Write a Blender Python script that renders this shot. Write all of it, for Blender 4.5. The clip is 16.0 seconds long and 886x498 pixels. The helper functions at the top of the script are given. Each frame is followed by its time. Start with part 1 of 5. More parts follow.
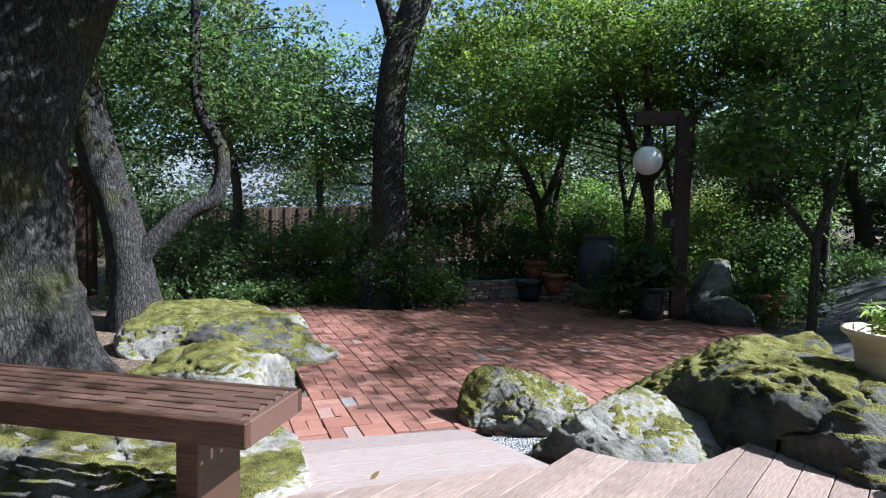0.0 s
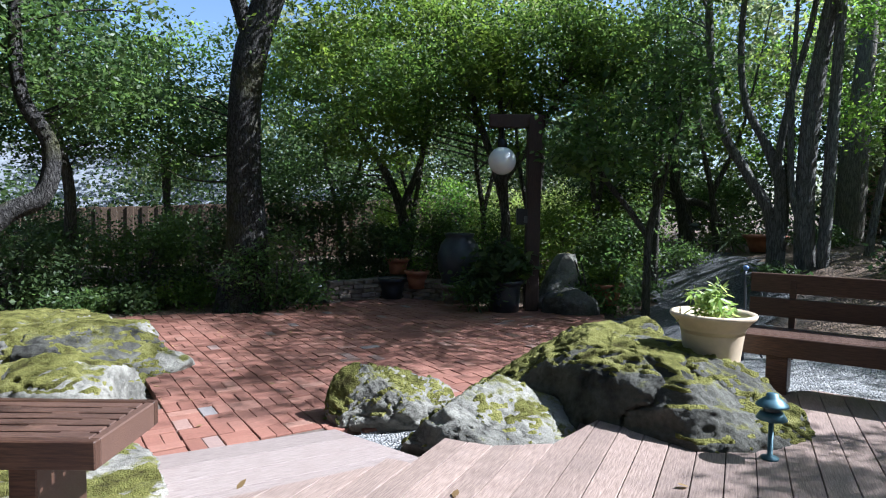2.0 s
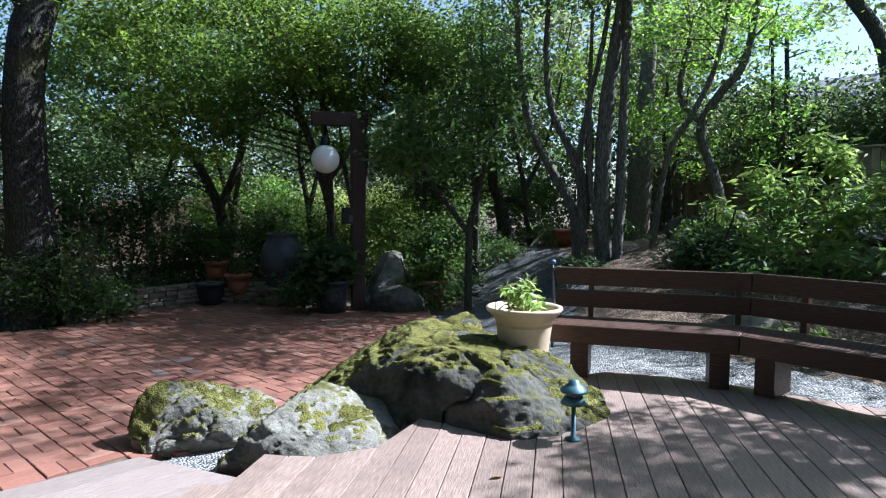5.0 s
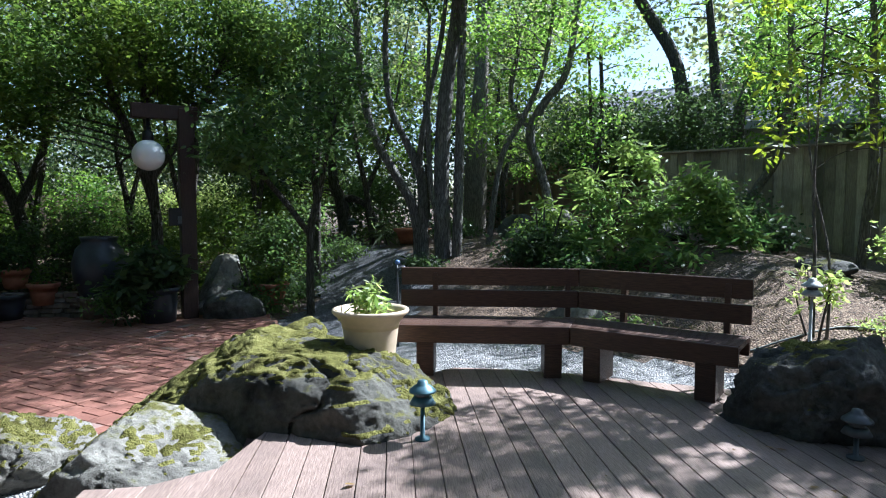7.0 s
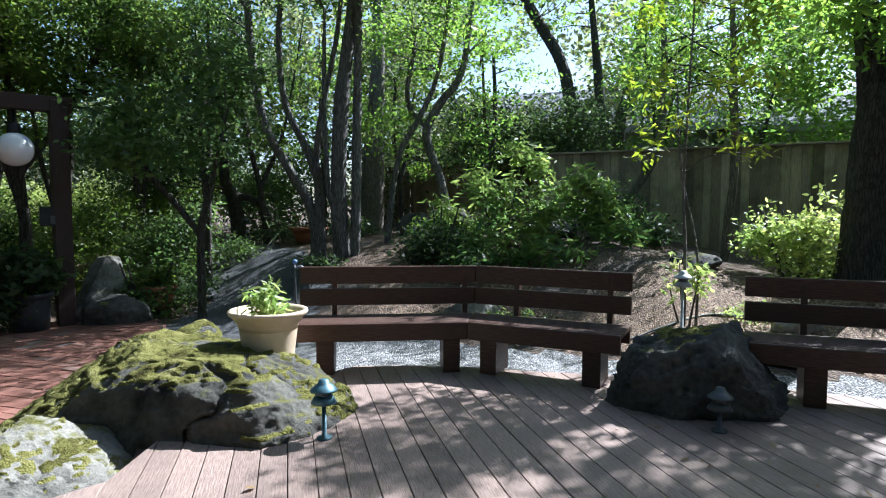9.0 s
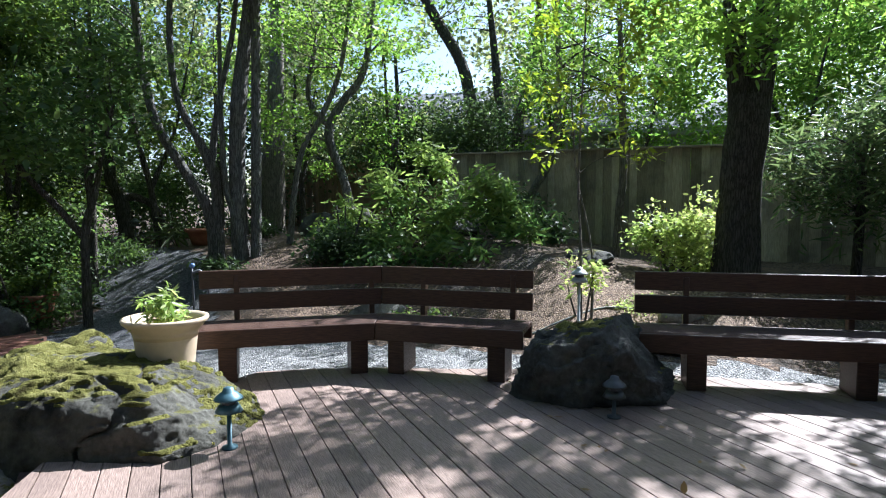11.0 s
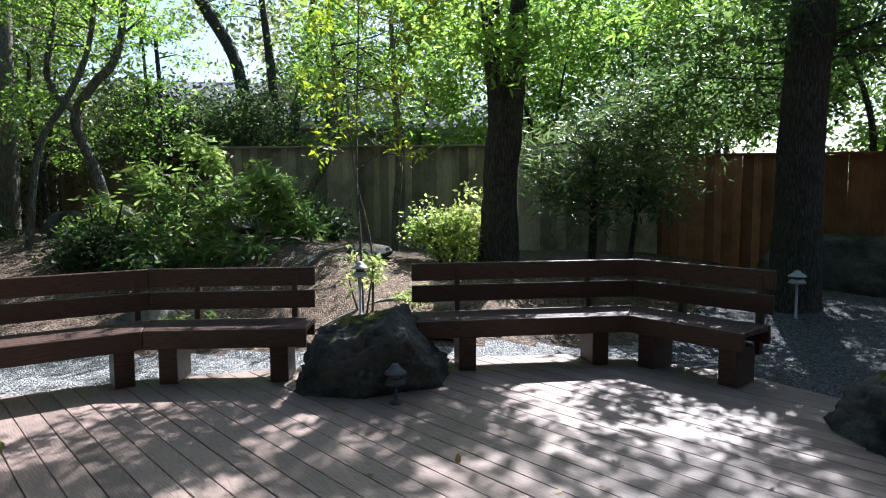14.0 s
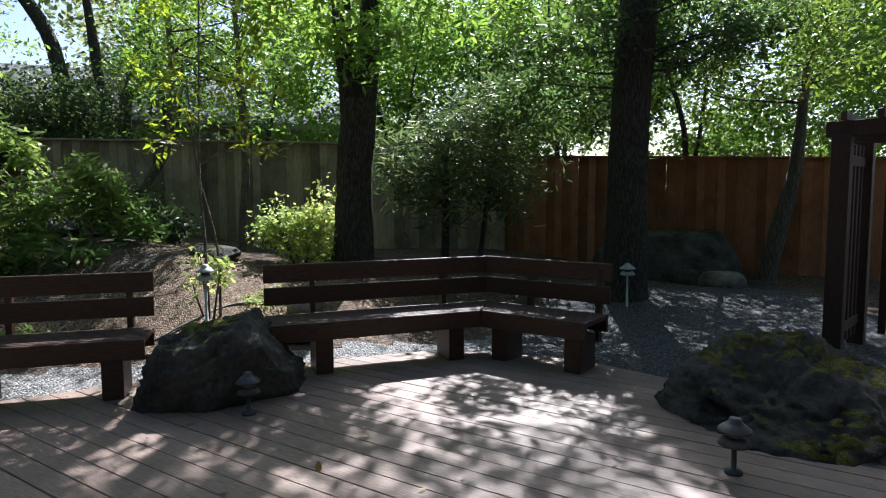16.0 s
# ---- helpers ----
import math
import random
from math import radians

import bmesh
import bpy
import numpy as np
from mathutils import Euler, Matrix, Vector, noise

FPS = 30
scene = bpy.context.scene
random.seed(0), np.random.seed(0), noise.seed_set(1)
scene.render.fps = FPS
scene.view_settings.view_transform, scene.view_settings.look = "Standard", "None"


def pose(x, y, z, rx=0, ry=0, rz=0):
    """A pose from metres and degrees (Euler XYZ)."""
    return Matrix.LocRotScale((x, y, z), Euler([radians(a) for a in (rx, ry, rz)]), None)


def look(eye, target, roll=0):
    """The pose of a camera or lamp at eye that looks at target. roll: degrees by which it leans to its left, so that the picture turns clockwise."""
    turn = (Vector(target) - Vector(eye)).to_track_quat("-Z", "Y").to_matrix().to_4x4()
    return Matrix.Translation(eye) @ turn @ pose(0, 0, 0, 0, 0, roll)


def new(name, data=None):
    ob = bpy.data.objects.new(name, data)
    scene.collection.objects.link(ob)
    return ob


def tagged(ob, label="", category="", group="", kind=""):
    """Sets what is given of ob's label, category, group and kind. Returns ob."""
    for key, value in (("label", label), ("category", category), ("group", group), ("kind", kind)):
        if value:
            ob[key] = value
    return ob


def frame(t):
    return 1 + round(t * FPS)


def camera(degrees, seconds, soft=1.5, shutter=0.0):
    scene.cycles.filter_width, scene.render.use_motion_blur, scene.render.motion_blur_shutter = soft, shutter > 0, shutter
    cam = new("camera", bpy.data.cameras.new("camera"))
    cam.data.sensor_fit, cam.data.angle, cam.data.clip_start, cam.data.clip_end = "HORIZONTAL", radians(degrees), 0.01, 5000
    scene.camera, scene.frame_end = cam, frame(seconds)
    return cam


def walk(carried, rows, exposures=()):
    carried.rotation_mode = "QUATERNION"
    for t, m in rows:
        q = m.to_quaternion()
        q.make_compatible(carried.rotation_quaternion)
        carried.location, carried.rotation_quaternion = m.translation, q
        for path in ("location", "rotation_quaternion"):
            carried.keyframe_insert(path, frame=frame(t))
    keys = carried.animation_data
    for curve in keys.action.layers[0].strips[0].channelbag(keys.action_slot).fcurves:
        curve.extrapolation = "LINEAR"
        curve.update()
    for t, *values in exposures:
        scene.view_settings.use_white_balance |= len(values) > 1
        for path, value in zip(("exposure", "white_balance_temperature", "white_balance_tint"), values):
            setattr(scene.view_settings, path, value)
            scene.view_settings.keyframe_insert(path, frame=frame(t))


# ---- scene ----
cam = camera(71.04, 16.0, soft=1.1)
PATH = [
    (0, 0.048, -0.012, 1.301, 86.42, 1.03, -1.15),
    (0.5, 0.049, -0.014, 1.295, 86.50, 0.98, -4.36),
    (1, 0.055, -0.014, 1.297, 86.52, 0.95, -7.71),
    (1.5, 0.039, -0.020, 1.293, 86.55, 0.84, -11.22),
    (2, 0.011, -0.035, 1.296, 86.51, 0.77, -14.02),
    (2.5, -0.013, -0.047, 1.303, 86.45, 0.71, -16.15),
    (3, -0.011, -0.046, 1.308, 86.42, 0.72, -18.19),
    (5.5, 0.100, -0.009, 1.353, 86.24, 0.19, -33.55),
    (6, 0.082, 0.005, 1.360, 86.24, 0.18, -37.75),
    (6.5, 0.081, 0.020, 1.365, 86.20, 0.18, -41.09),
    (7, 0.087, 0.033, 1.370, 86.14, 0.12, -44.24),
    (7.5, 0.080, 0.026, 1.364, 86.13, 0.12, -47.26),
    (8, 0.062, 0.004, 1.371, 86.11, 0.09, -49.77),
    (8.5, 0.029, -0.010, 1.378, 86.03, 0.08, -51.78),
    (9, 0.028, -0.006, 1.377, 85.99, 0.11, -53.67),
    (11.5, -0.034, -0.012, 1.403, 85.75, -0.20, -65.23),
    (12, -0.047, -0.021, 1.407, 85.64, -0.22, -68.20),
    (12.5, -0.054, -0.021, 1.410, 85.56, -0.30, -71.76),
    (13, -0.060, -0.033, 1.413, 85.44, -0.29, -75.41),
    (13.5, -0.062, -0.040, 1.405, 85.42, -0.29, -79.06),
    (14, -0.083, -0.043, 1.410, 85.30, -0.41, -82.55),
    (14.5, -0.084, -0.041, 1.408, 85.25, -0.37, -86.18),
    (15, -0.058, -0.023, 1.407, 85.19, -0.34, -89.82),
    (15.5, -0.045, -0.009, 1.410, 85.06, -0.33, -93.02),
    (16, -0.032, -0.010, 1.410, 85.10, -0.25, -96.15),
]
walk(cam, [(t, pose(x, y, z, 0, 0, yaw) @ pose(0, 0, 0, tilt, 0, 0) @ pose(0, 0, 0, 0, 0, roll)) for t, x, y, z, tilt, roll, yaw in PATH],
     exposures=[(0.0, 1.60, 5450, 10), (3.0, 1.58, 5450, 10), (6.0, 1.70, 5350, 9.5), (9.0, 1.74, 5500, 9), (13.0, 1.72, 5700, 11), (15.4, 1.68, 5900, 12), (16.0, 1.38, 5950, 12)])
# ---------- world, sun ----------
SUN_AZ, SUN_EL = 105.0, 45.5      # clockwise from +y, and height, in degrees
world = bpy.data.worlds.new("world")
scene.world = world
world.use_nodes = True
wn = world.node_tree
sky = wn.nodes.new("ShaderNodeTexSky")
sky.sky_type, sky.sun_disc = "NISHITA", False
sky.sun_elevation, sky.sun_rotation = radians(SUN_EL), radians(SUN_AZ)
sky.air_density, sky.dust_density = 1.0, 1.5
wn.links.new(sky.outputs[0], wn.nodes["Background"].inputs[0])
wn.nodes["Background"].inputs[1].default_value = 0.070
sun_lamp = bpy.data.lights.new("sun", "SUN")
sun_lamp.energy, sun_lamp.angle, sun_lamp.color = 5.0, radians(0.6), (1.0, 0.97, 0.93)
SUN_DIR = Vector((math.sin(radians(SUN_AZ)) * math.cos(radians(SUN_EL)), math.cos(radians(SUN_AZ)) * math.cos(radians(SUN_EL)), math.sin(radians(SUN_EL))))
new("sun", sun_lamp).matrix_world = look(SUN_DIR * 40, (0, 0, 0))

# ---------- materials ----------
def material(name):
    m = bpy.data.materials.new(name)
    m.use_nodes = True
    return m, m.node_tree, m.node_tree.nodes["Principled BSDF"]


def node(nt, kind, **values):
    n = nt.nodes.new("ShaderNode" + kind)
    for key, value in values.items():
        if key in n.inputs:
            n.inputs[key].default_value = value
    return n


def coords(nt, scale=(1, 1, 1), world_space=True):
    if world_space:
        src = nt.nodes.new("ShaderNodeNewGeometry").outputs["Position"]
    else:
        src = nt.nodes.new("ShaderNodeTexCoord").outputs["Object"]
    mp = nt.nodes.new("ShaderNodeMapping")
    mp.inputs["Scale"].default_value = scale
    nt.links.new(src, mp.inputs[0])
    return mp.outputs[0]


def ramp(nt, fac, stops):
    r = nt.nodes.new("ShaderNodeValToRGB")
    while len(r.color_ramp.elements) < len(stops):
        r.color_ramp.elements.new(0.5)
    for e, (p, c) in zip(r.color_ramp.elements, stops):
        e.position, e.color = p, (*c, 1)
    nt.links.new(fac, r.inputs[0])
    return r.outputs[0]


def blend(nt, fac, a, b, mode="MIX"):
    m = nt.nodes.new("ShaderNodeMix")
    m.data_type, m.blend_type = "RGBA", mode
    for value, slot in ((fac, 0), (a, 6), (b, 7)):
        if hasattr(value, "node"):
            nt.links.new(value, m.inputs[slot])
        else:
            m.inputs[slot].default_value = value if slot == 0 else (*value, 1)
    return m.outputs[2]


def bump(nt, bsdf, height, strength, distance):
    b = node(nt, "Bump", Strength=strength, Distance=distance)
    nt.links.new(height, b.inputs["Height"])
    nt.links.new(b.outputs[0], bsdf.inputs["Normal"])


def wood(name, dark, light, rough=0.6, grain=(1, 1, 1), stain=(0.05, 0.04, 0.035), stain_amount=0.5, local=True, jitter=0.35, spec=0.35):
    """Weathered timber: grain along the axis with the smallest scale, knots, stains, each piece a little different."""
    m, nt, b = material(name)
    co = coords(nt, grain, not local)
    g = node(nt, "TexNoise", Scale=9.0, Detail=8.0, Roughness=0.65)
    nt.links.new(co, g.inputs["Vector"])
    col = ramp(nt, g.outputs[0], [(0.3, dark), (0.7, light)])
    big = node(nt, "TexNoise", Scale=2.2, Detail=5.0, Roughness=0.6)
    nt.links.new(coords(nt), big.inputs["Vector"])
    col = blend(nt, ramp(nt, big.outputs[0], [(0.45, (0, 0, 0)), (0.75, (stain_amount,) * 3)]), col, stain)
    info = nt.nodes.new("ShaderNodeObjectInfo")
    hsv = node(nt, "HueSaturation")
    rng = node(nt, "MapRange")
    rng.inputs[3].default_value, rng.inputs[4].default_value = 1 - jitter, 1 + jitter
    nt.links.new(info.outputs["Random"], rng.inputs[0])
    nt.links.new(rng.outputs[0], hsv.inputs["Value"])
    nt.links.new(col, hsv.inputs["Color"])
    nt.links.new(hsv.outputs[0], b.inputs["Base Color"])
    b.inputs["Roughness"].default_value = rough
    b.inputs["Specular IOR Level"].default_value = spec
    bump(nt, b, g.outputs[0], 0.35, 0.01)
    return m


def leaf_material(name, dark, mid, light, glow=0.45, rough=0.34):
    """Leaves: every leaf its own shade; thin, so that part of the light passes through."""
    m, nt, b = material(name)
    geo = nt.nodes.new("ShaderNodeNewGeometry")
    col = ramp(nt, geo.outputs["Random Per Island"], [(0.0, dark), (0.5, mid), (1.0, light)])
    patch = node(nt, "TexNoise", Scale=0.6, Detail=3.0)
    nt.links.new(geo.outputs["Position"], patch.inputs["Vector"])
    col = blend(nt, 0.5, col, ramp(nt, patch.outputs[0], [(0.35, dark), (0.65, light)]))
    nt.links.new(col, b.inputs["Base Color"])
    b.inputs["Roughness"].default_value = rough + 0.1
    b.inputs["Specular IOR Level"].default_value = 0.32
    tr = node(nt, "BsdfTranslucent")
    bright = node(nt, "HueSaturation", Saturation=1.1, Value=2.2)
    nt.links.new(col, bright.inputs["Color"])
    nt.links.new(bright.outputs[0], tr.inputs[0])
    mix = node(nt, "MixShader")
    mix.inputs[0].default_value = glow
    nt.links.new(b.outputs[0], mix.inputs[1])
    nt.links.new(tr.outputs[0], mix.inputs[2])
    nt.links.new(mix.outputs[0], nt.nodes["Material Output"].inputs[0])
    return m


def bark_material(name, dark, light, moss=0.0, scale=1.0, along=1.5):
    m, nt, b = material(name)
    co = coords(nt, (11 * scale, 11 * scale, along * scale))
    v = node(nt, "TexVoronoi", Scale=2.2)
    v.feature = "DISTANCE_TO_EDGE"
    wob = node(nt, "TexNoise", Scale=3.0, Detail=4.0)
    nt.links.new(co, wob.inputs["Vector"])
    nt.links.new(blend(nt, 0.8, co, wob.outputs["Color"], "ADD"), v.inputs["Vector"])
    fine = node(nt, "TexNoise", Scale=6.0, Detail=8.0, Roughness=0.7)
    nt.links.new(co, fine.inputs["Vector"])
    col = ramp(nt, v.outputs["Distance"], [(0.02, dark), (0.22, light)])
    col = blend(nt, 0.4, col, ramp(nt, fine.outputs[0], [(0.3, dark), (0.7, light)]))
    if moss:
        big = node(nt, "TexNoise", Scale=1.6, Detail=5.0)
        nt.links.new(coords(nt), big.inputs["Vector"])
        col = blend(nt, ramp(nt, big.outputs[0], [(0.52, (0, 0, 0)), (0.66, (moss,) * 3)]), col, (0.10, 0.10, 0.02))
    nt.links.new(col, b.inputs["Base Color"])
    b.inputs["Roughness"].default_value = 0.9
    b.inputs["Specular IOR Level"].default_value = 0.2
    add = node(nt, "Math")
    nt.links.new(v.outputs["Distance"], add.inputs[0])
    nt.links.new(fine.outputs[0], add.inputs[1])
    bump(nt, b, add.outputs[0], 1.0, 0.06)
    return m


def rock_material(name, dark, light, moss_from, moss_to, moss_dark=(0.035, 0.035, 0.008), moss_light=(0.225, 0.215, 0.055)):
    """Lichened stone, with moss grown over the upward faces in patches."""
    m, nt, b = material(name)
    co = coords(nt)
    big = node(nt, "TexNoise", Scale=2.6, Detail=9.0, Roughness=0.65)
    fine = node(nt, "TexNoise", Scale=26.0, Detail=8.0, Roughness=0.7)
    crack = node(nt, "TexVoronoi", Scale=1.7)
    crack.feature = "DISTANCE_TO_EDGE"
    mossn = node(nt, "TexNoise", Scale=3.4, Detail=9.0, Roughness=0.72)
    tuft = node(nt, "TexNoise", Scale=60.0, Detail=5.0, Roughness=0.75)
    for n in (big, fine, mossn, tuft):
        nt.links.new(co, n.inputs["Vector"])
    nt.links.new(blend(nt, 0.9, co, big.outputs["Color"], "ADD"), crack.inputs["Vector"])
    col = ramp(nt, big.outputs[0], [(0.3, dark), (0.48, tuple(0.5 * (a + c) for a, c in zip(dark, light))), (0.66, light)])
    col = blend(nt, 0.55, col, ramp(nt, fine.outputs[0], [(0.3, (0.25, 0.25, 0.25)), (0.7, (1, 1, 1))]), "MULTIPLY")
    col = blend(nt, ramp(nt, crack.outputs["Distance"], [(0.0, (0.5,) * 3), (0.012, (0,) * 3)]), col, (0.02, 0.02, 0.018))
    sep = nt.nodes.new("ShaderNodeSeparateXYZ")
    nt.links.new(nt.nodes.new("ShaderNodeNewGeometry").outputs["Normal"], sep.inputs[0])
    up = node(nt, "Math")
    up.operation = "MULTIPLY_ADD"
    up.inputs[1].default_value = 0.45
    nt.links.new(sep.outputs[2], up.inputs[0])
    nt.links.new(mossn.outputs[0], up.inputs[2])
    mask = ramp(nt, up.outputs[0], [(moss_from, (0, 0, 0)), (moss_to, (1, 1, 1))])
    mcol = ramp(nt, tuft.outputs[0], [(0.32, moss_dark), (0.68, moss_light)])
    tone = node(nt, "TexNoise", Scale=7.0, Detail=6.0, Roughness=0.65)
    nt.links.new(co, tone.inputs["Vector"])
    mcol = blend(nt, 0.55, mcol, ramp(nt, tone.outputs[0], [(0.36, tuple(1.6 * v for v in moss_dark)), (0.52, tuple(0.6 * v for v in moss_light)), (0.66, tuple(1.25 * v for v in moss_light))]))
    nt.links.new(blend(nt, mask, col, mcol), b.inputs["Base Color"])
    b.inputs["Roughness"].default_value = 0.88
    b.inputs["Specular IOR Level"].default_value = 0.25
    h1 = blend(nt, mask, fine.outputs["Color"], tuft.outputs["Color"])
    bump(nt, b, h1, 1.0, 0.035)
    return m


def speckled(name, colours, scale, rough=0.9, relief=0.6, depth=0.02, patch=None, patch_at=(0.5, 0.62)):
    """Gravel, soil, mulch: cells of several shades, larger patches of another colour."""
    m, nt, b = material(name)
    co = coords(nt)
    v = node(nt, "TexVoronoi", Scale=scale)
    nt.links.new(co, v.inputs["Vector"])
    grey = nt.nodes.new("ShaderNodeSeparateColor")
    nt.links.new(v.outputs["Color"], grey.inputs[0])
    col = ramp(nt, grey.outputs[0], [(i / max(1, len(colours) - 1), c) for i, c in enumerate(colours)])
    if patch:
        big = node(nt, "TexNoise", Scale=0.9, Detail=6.0, Roughness=0.65)
        nt.links.new(co, big.inputs["Vector"])
        col = blend(nt, ramp(nt, big.outputs[0], [(patch_at[0], (0, 0, 0)), (patch_at[1], (1, 1, 1))]), col, patch)
    nt.links.new(col, b.inputs["Base Color"])
    b.inputs["Roughness"].default_value = rough
    inv = node(nt, "Math")
    inv.operation = "SUBTRACT"
    inv.inputs[0].default_value = 1.0
    nt.links.new(v.outputs["Distance"], inv.inputs[1])
    bump(nt, b, inv.outputs[0], relief, depth)
    return m


def plain(name, colour, rough=0.5, metal=0.0, vary=0.25, scale=12.0, relief=0.15):
    m, nt, b = material(name)
    n = node(nt, "TexNoise", Scale=scale, Detail=6.0, Roughness=0.6)
    nt.links.new(coords(nt), n.inputs["Vector"])
    nt.links.new(ramp(nt, n.outputs[0], [(0.3, tuple(c * (1 - vary) for c in colour)), (0.7, tuple(min(1, c * (1 + vary)) for c in colour))]), b.inputs["Base Color"])
    b.inputs["Roughness"].default_value, b.inputs["Metallic"].default_value = rough, metal
    bump(nt, b, n.outputs[0], relief, 0.004)
    return m


DECK = wood("deck_wood", (0.138, 0.094, 0.076), (0.37, 0.278, 0.232), 0.46, (1.2, 14, 14), (0.13, 0.10, 0.09), 0.5, True, 0.16)
TREAD = wood("tread_wood", (0.17, 0.13, 0.115), (0.31, 0.255, 0.23), 0.7, (1.2, 14, 14), (0.2, 0.15, 0.13), 0.4, True, 0.1)
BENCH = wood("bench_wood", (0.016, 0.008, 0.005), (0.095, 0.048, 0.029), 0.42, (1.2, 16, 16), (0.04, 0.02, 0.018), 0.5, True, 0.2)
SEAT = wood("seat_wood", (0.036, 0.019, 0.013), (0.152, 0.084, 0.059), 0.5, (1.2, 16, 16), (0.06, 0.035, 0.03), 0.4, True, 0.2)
POSTW = wood("post_wood", (0.025, 0.013, 0.010), (0.07, 0.035, 0.028), 0.6, (14, 14, 1.2))
FENCE = wood("fence_grey", (0.22, 0.175, 0.125), (0.47, 0.40, 0.30), 0.85, (14, 14, 0.8), (0.06, 0.055, 0.045), 0.7, False, 0.4)
FENCE_RED = wood("fence_red", (0.24, 0.10, 0.05), (0.47, 0.215, 0.12), 0.8, (14, 14, 0.8), (0.08, 0.04, 0.03), 0.6, False, 0.38)
FENCE_TAN = wood("fence_tan", (0.16, 0.105, 0.065), (0.32, 0.22, 0.15), 0.85, (14, 14, 0.8), (0.08, 0.06, 0.04), 0.5, False, 0.25)
FENCE_BROWN = wood("fence_brown", (0.055, 0.036, 0.024), (0.15, 0.10, 0.068), 0.85, (14, 14, 0.8), (0.04, 0.03, 0.02), 0.5, False, 0.35)
BARK_OAK = bark_material("bark_oak", (0.010, 0.009, 0.009), (0.105, 0.098, 0.092), 0.5, 0.9, 4.2)
BARK = bark_material("bark_dark", (0.024, 0.021, 0.018), (0.17, 0.153, 0.132), 0.2, 1.6)
BARK_PALE = bark_material("bark_pale", (0.10, 0.09, 0.075), (0.34, 0.30, 0.25), 0.0, 1.4)
BARK_GREY = bark_material("bark_grey", (0.06, 0.057, 0.052), (0.38, 0.365, 0.34), 0.15, 1.5)
TWIG = plain("twig_bark", (0.06, 0.05, 0.038), 0.85)
LEAF_OAK = leaf_material("leaf_oak", (0.021, 0.042, 0.018), (0.052, 0.095, 0.031), (0.130, 0.180, 0.053), 0.5)
LEAF_MAPLE = leaf_material("leaf_maple", (0.031, 0.059, 0.016), (0.076, 0.124, 0.027), (0.151, 0.193, 0.041), 0.5)
LEAF_LIGHT = leaf_material("leaf_light", (0.044, 0.098, 0.022), (0.108, 0.196, 0.044), (0.229, 0.299, 0.069), 0.55)
LEAF_YELLOW = leaf_material("leaf_yellow", (0.10, 0.16, 0.045), (0.25, 0.31, 0.10), (0.48, 0.50, 0.19), 0.5)
LEAF_LIME = leaf_material("leaf_lime", (0.078, 0.132, 0.017), (0.164, 0.22, 0.028), (0.296, 0.317, 0.055), 0.5)
LEAF_LAUREL = leaf_material("leaf_laurel", (0.045, 0.09, 0.03), (0.12, 0.195, 0.062), (0.26, 0.31, 0.095), 0.5, 0.32)
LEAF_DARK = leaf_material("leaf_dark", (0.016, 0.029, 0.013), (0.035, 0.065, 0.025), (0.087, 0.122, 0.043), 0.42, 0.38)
LEAF_FAR = leaf_material("leaf_far", (0.048, 0.074, 0.033), (0.121, 0.154, 0.064), (0.240, 0.246, 0.117), 0.5)
LEAF_STRAP = leaf_material("leaf_strap", (0.038, 0.068, 0.028), (0.088, 0.127, 0.051), (0.191, 0.214, 0.092), 0.42, 0.35)
ROCK = rock_material("rock_mossy", (0.014, 0.0135, 0.012), (0.17, 0.163, 0.135), 0.88, 0.98)
ROCK_BARE = rock_material("rock_lichen", (0.045, 0.042, 0.036), (0.40, 0.38, 0.325), 0.90, 1.0)
ROCK_DARK = rock_material("rock_dark", (0.014, 0.014, 0.013), (0.16, 0.155, 0.14), 0.95, 1.03)
ROCK_SLAB = rock_material("rock_slab", (0.06, 0.056, 0.048), (0.44, 0.41, 0.35), 0.91, 0.99)


def moss_material():
    """Cushion moss: yellow-green tufts, olive and brown where it dries."""
    m, nt, b = material("moss")
    co = coords(nt)
    tuft = node(nt, "TexVoronoi", Scale=95.0)
    fine = node(nt, "TexNoise", Scale=160.0, Detail=4.0, Roughness=0.7)
    tone = node(nt, "TexNoise", Scale=6.0, Detail=6.0, Roughness=0.65)
    for n in (tuft, fine, tone):
        nt.links.new(co, n.inputs["Vector"])
    col = ramp(nt, tone.outputs[0], [(0.33, (0.07, 0.062, 0.02)), (0.45, (0.165, 0.16, 0.045)), (0.56, (0.26, 0.25, 0.075)), (0.70, (0.36, 0.335, 0.14))])
    col = blend(nt, 0.6, col, ramp(nt, fine.outputs[0], [(0.3, (0.4, 0.4, 0.35)), (0.65, (1, 1, 1))]), "MULTIPLY")
    nt.links.new(col, b.inputs["Base Color"])
    b.inputs["Roughness"].default_value = 0.95
    b.inputs["Specular IOR Level"].default_value = 0.1
    h = node(nt, "Math")
    h.operation = "SUBTRACT"
    nt.links.new(fine.outputs[0], h.inputs[0])
    nt.links.new(tuft.outputs["Distance"], h.inputs[1])
    bump(nt, b, h.outputs[0], 1.0, 0.02)
    return m


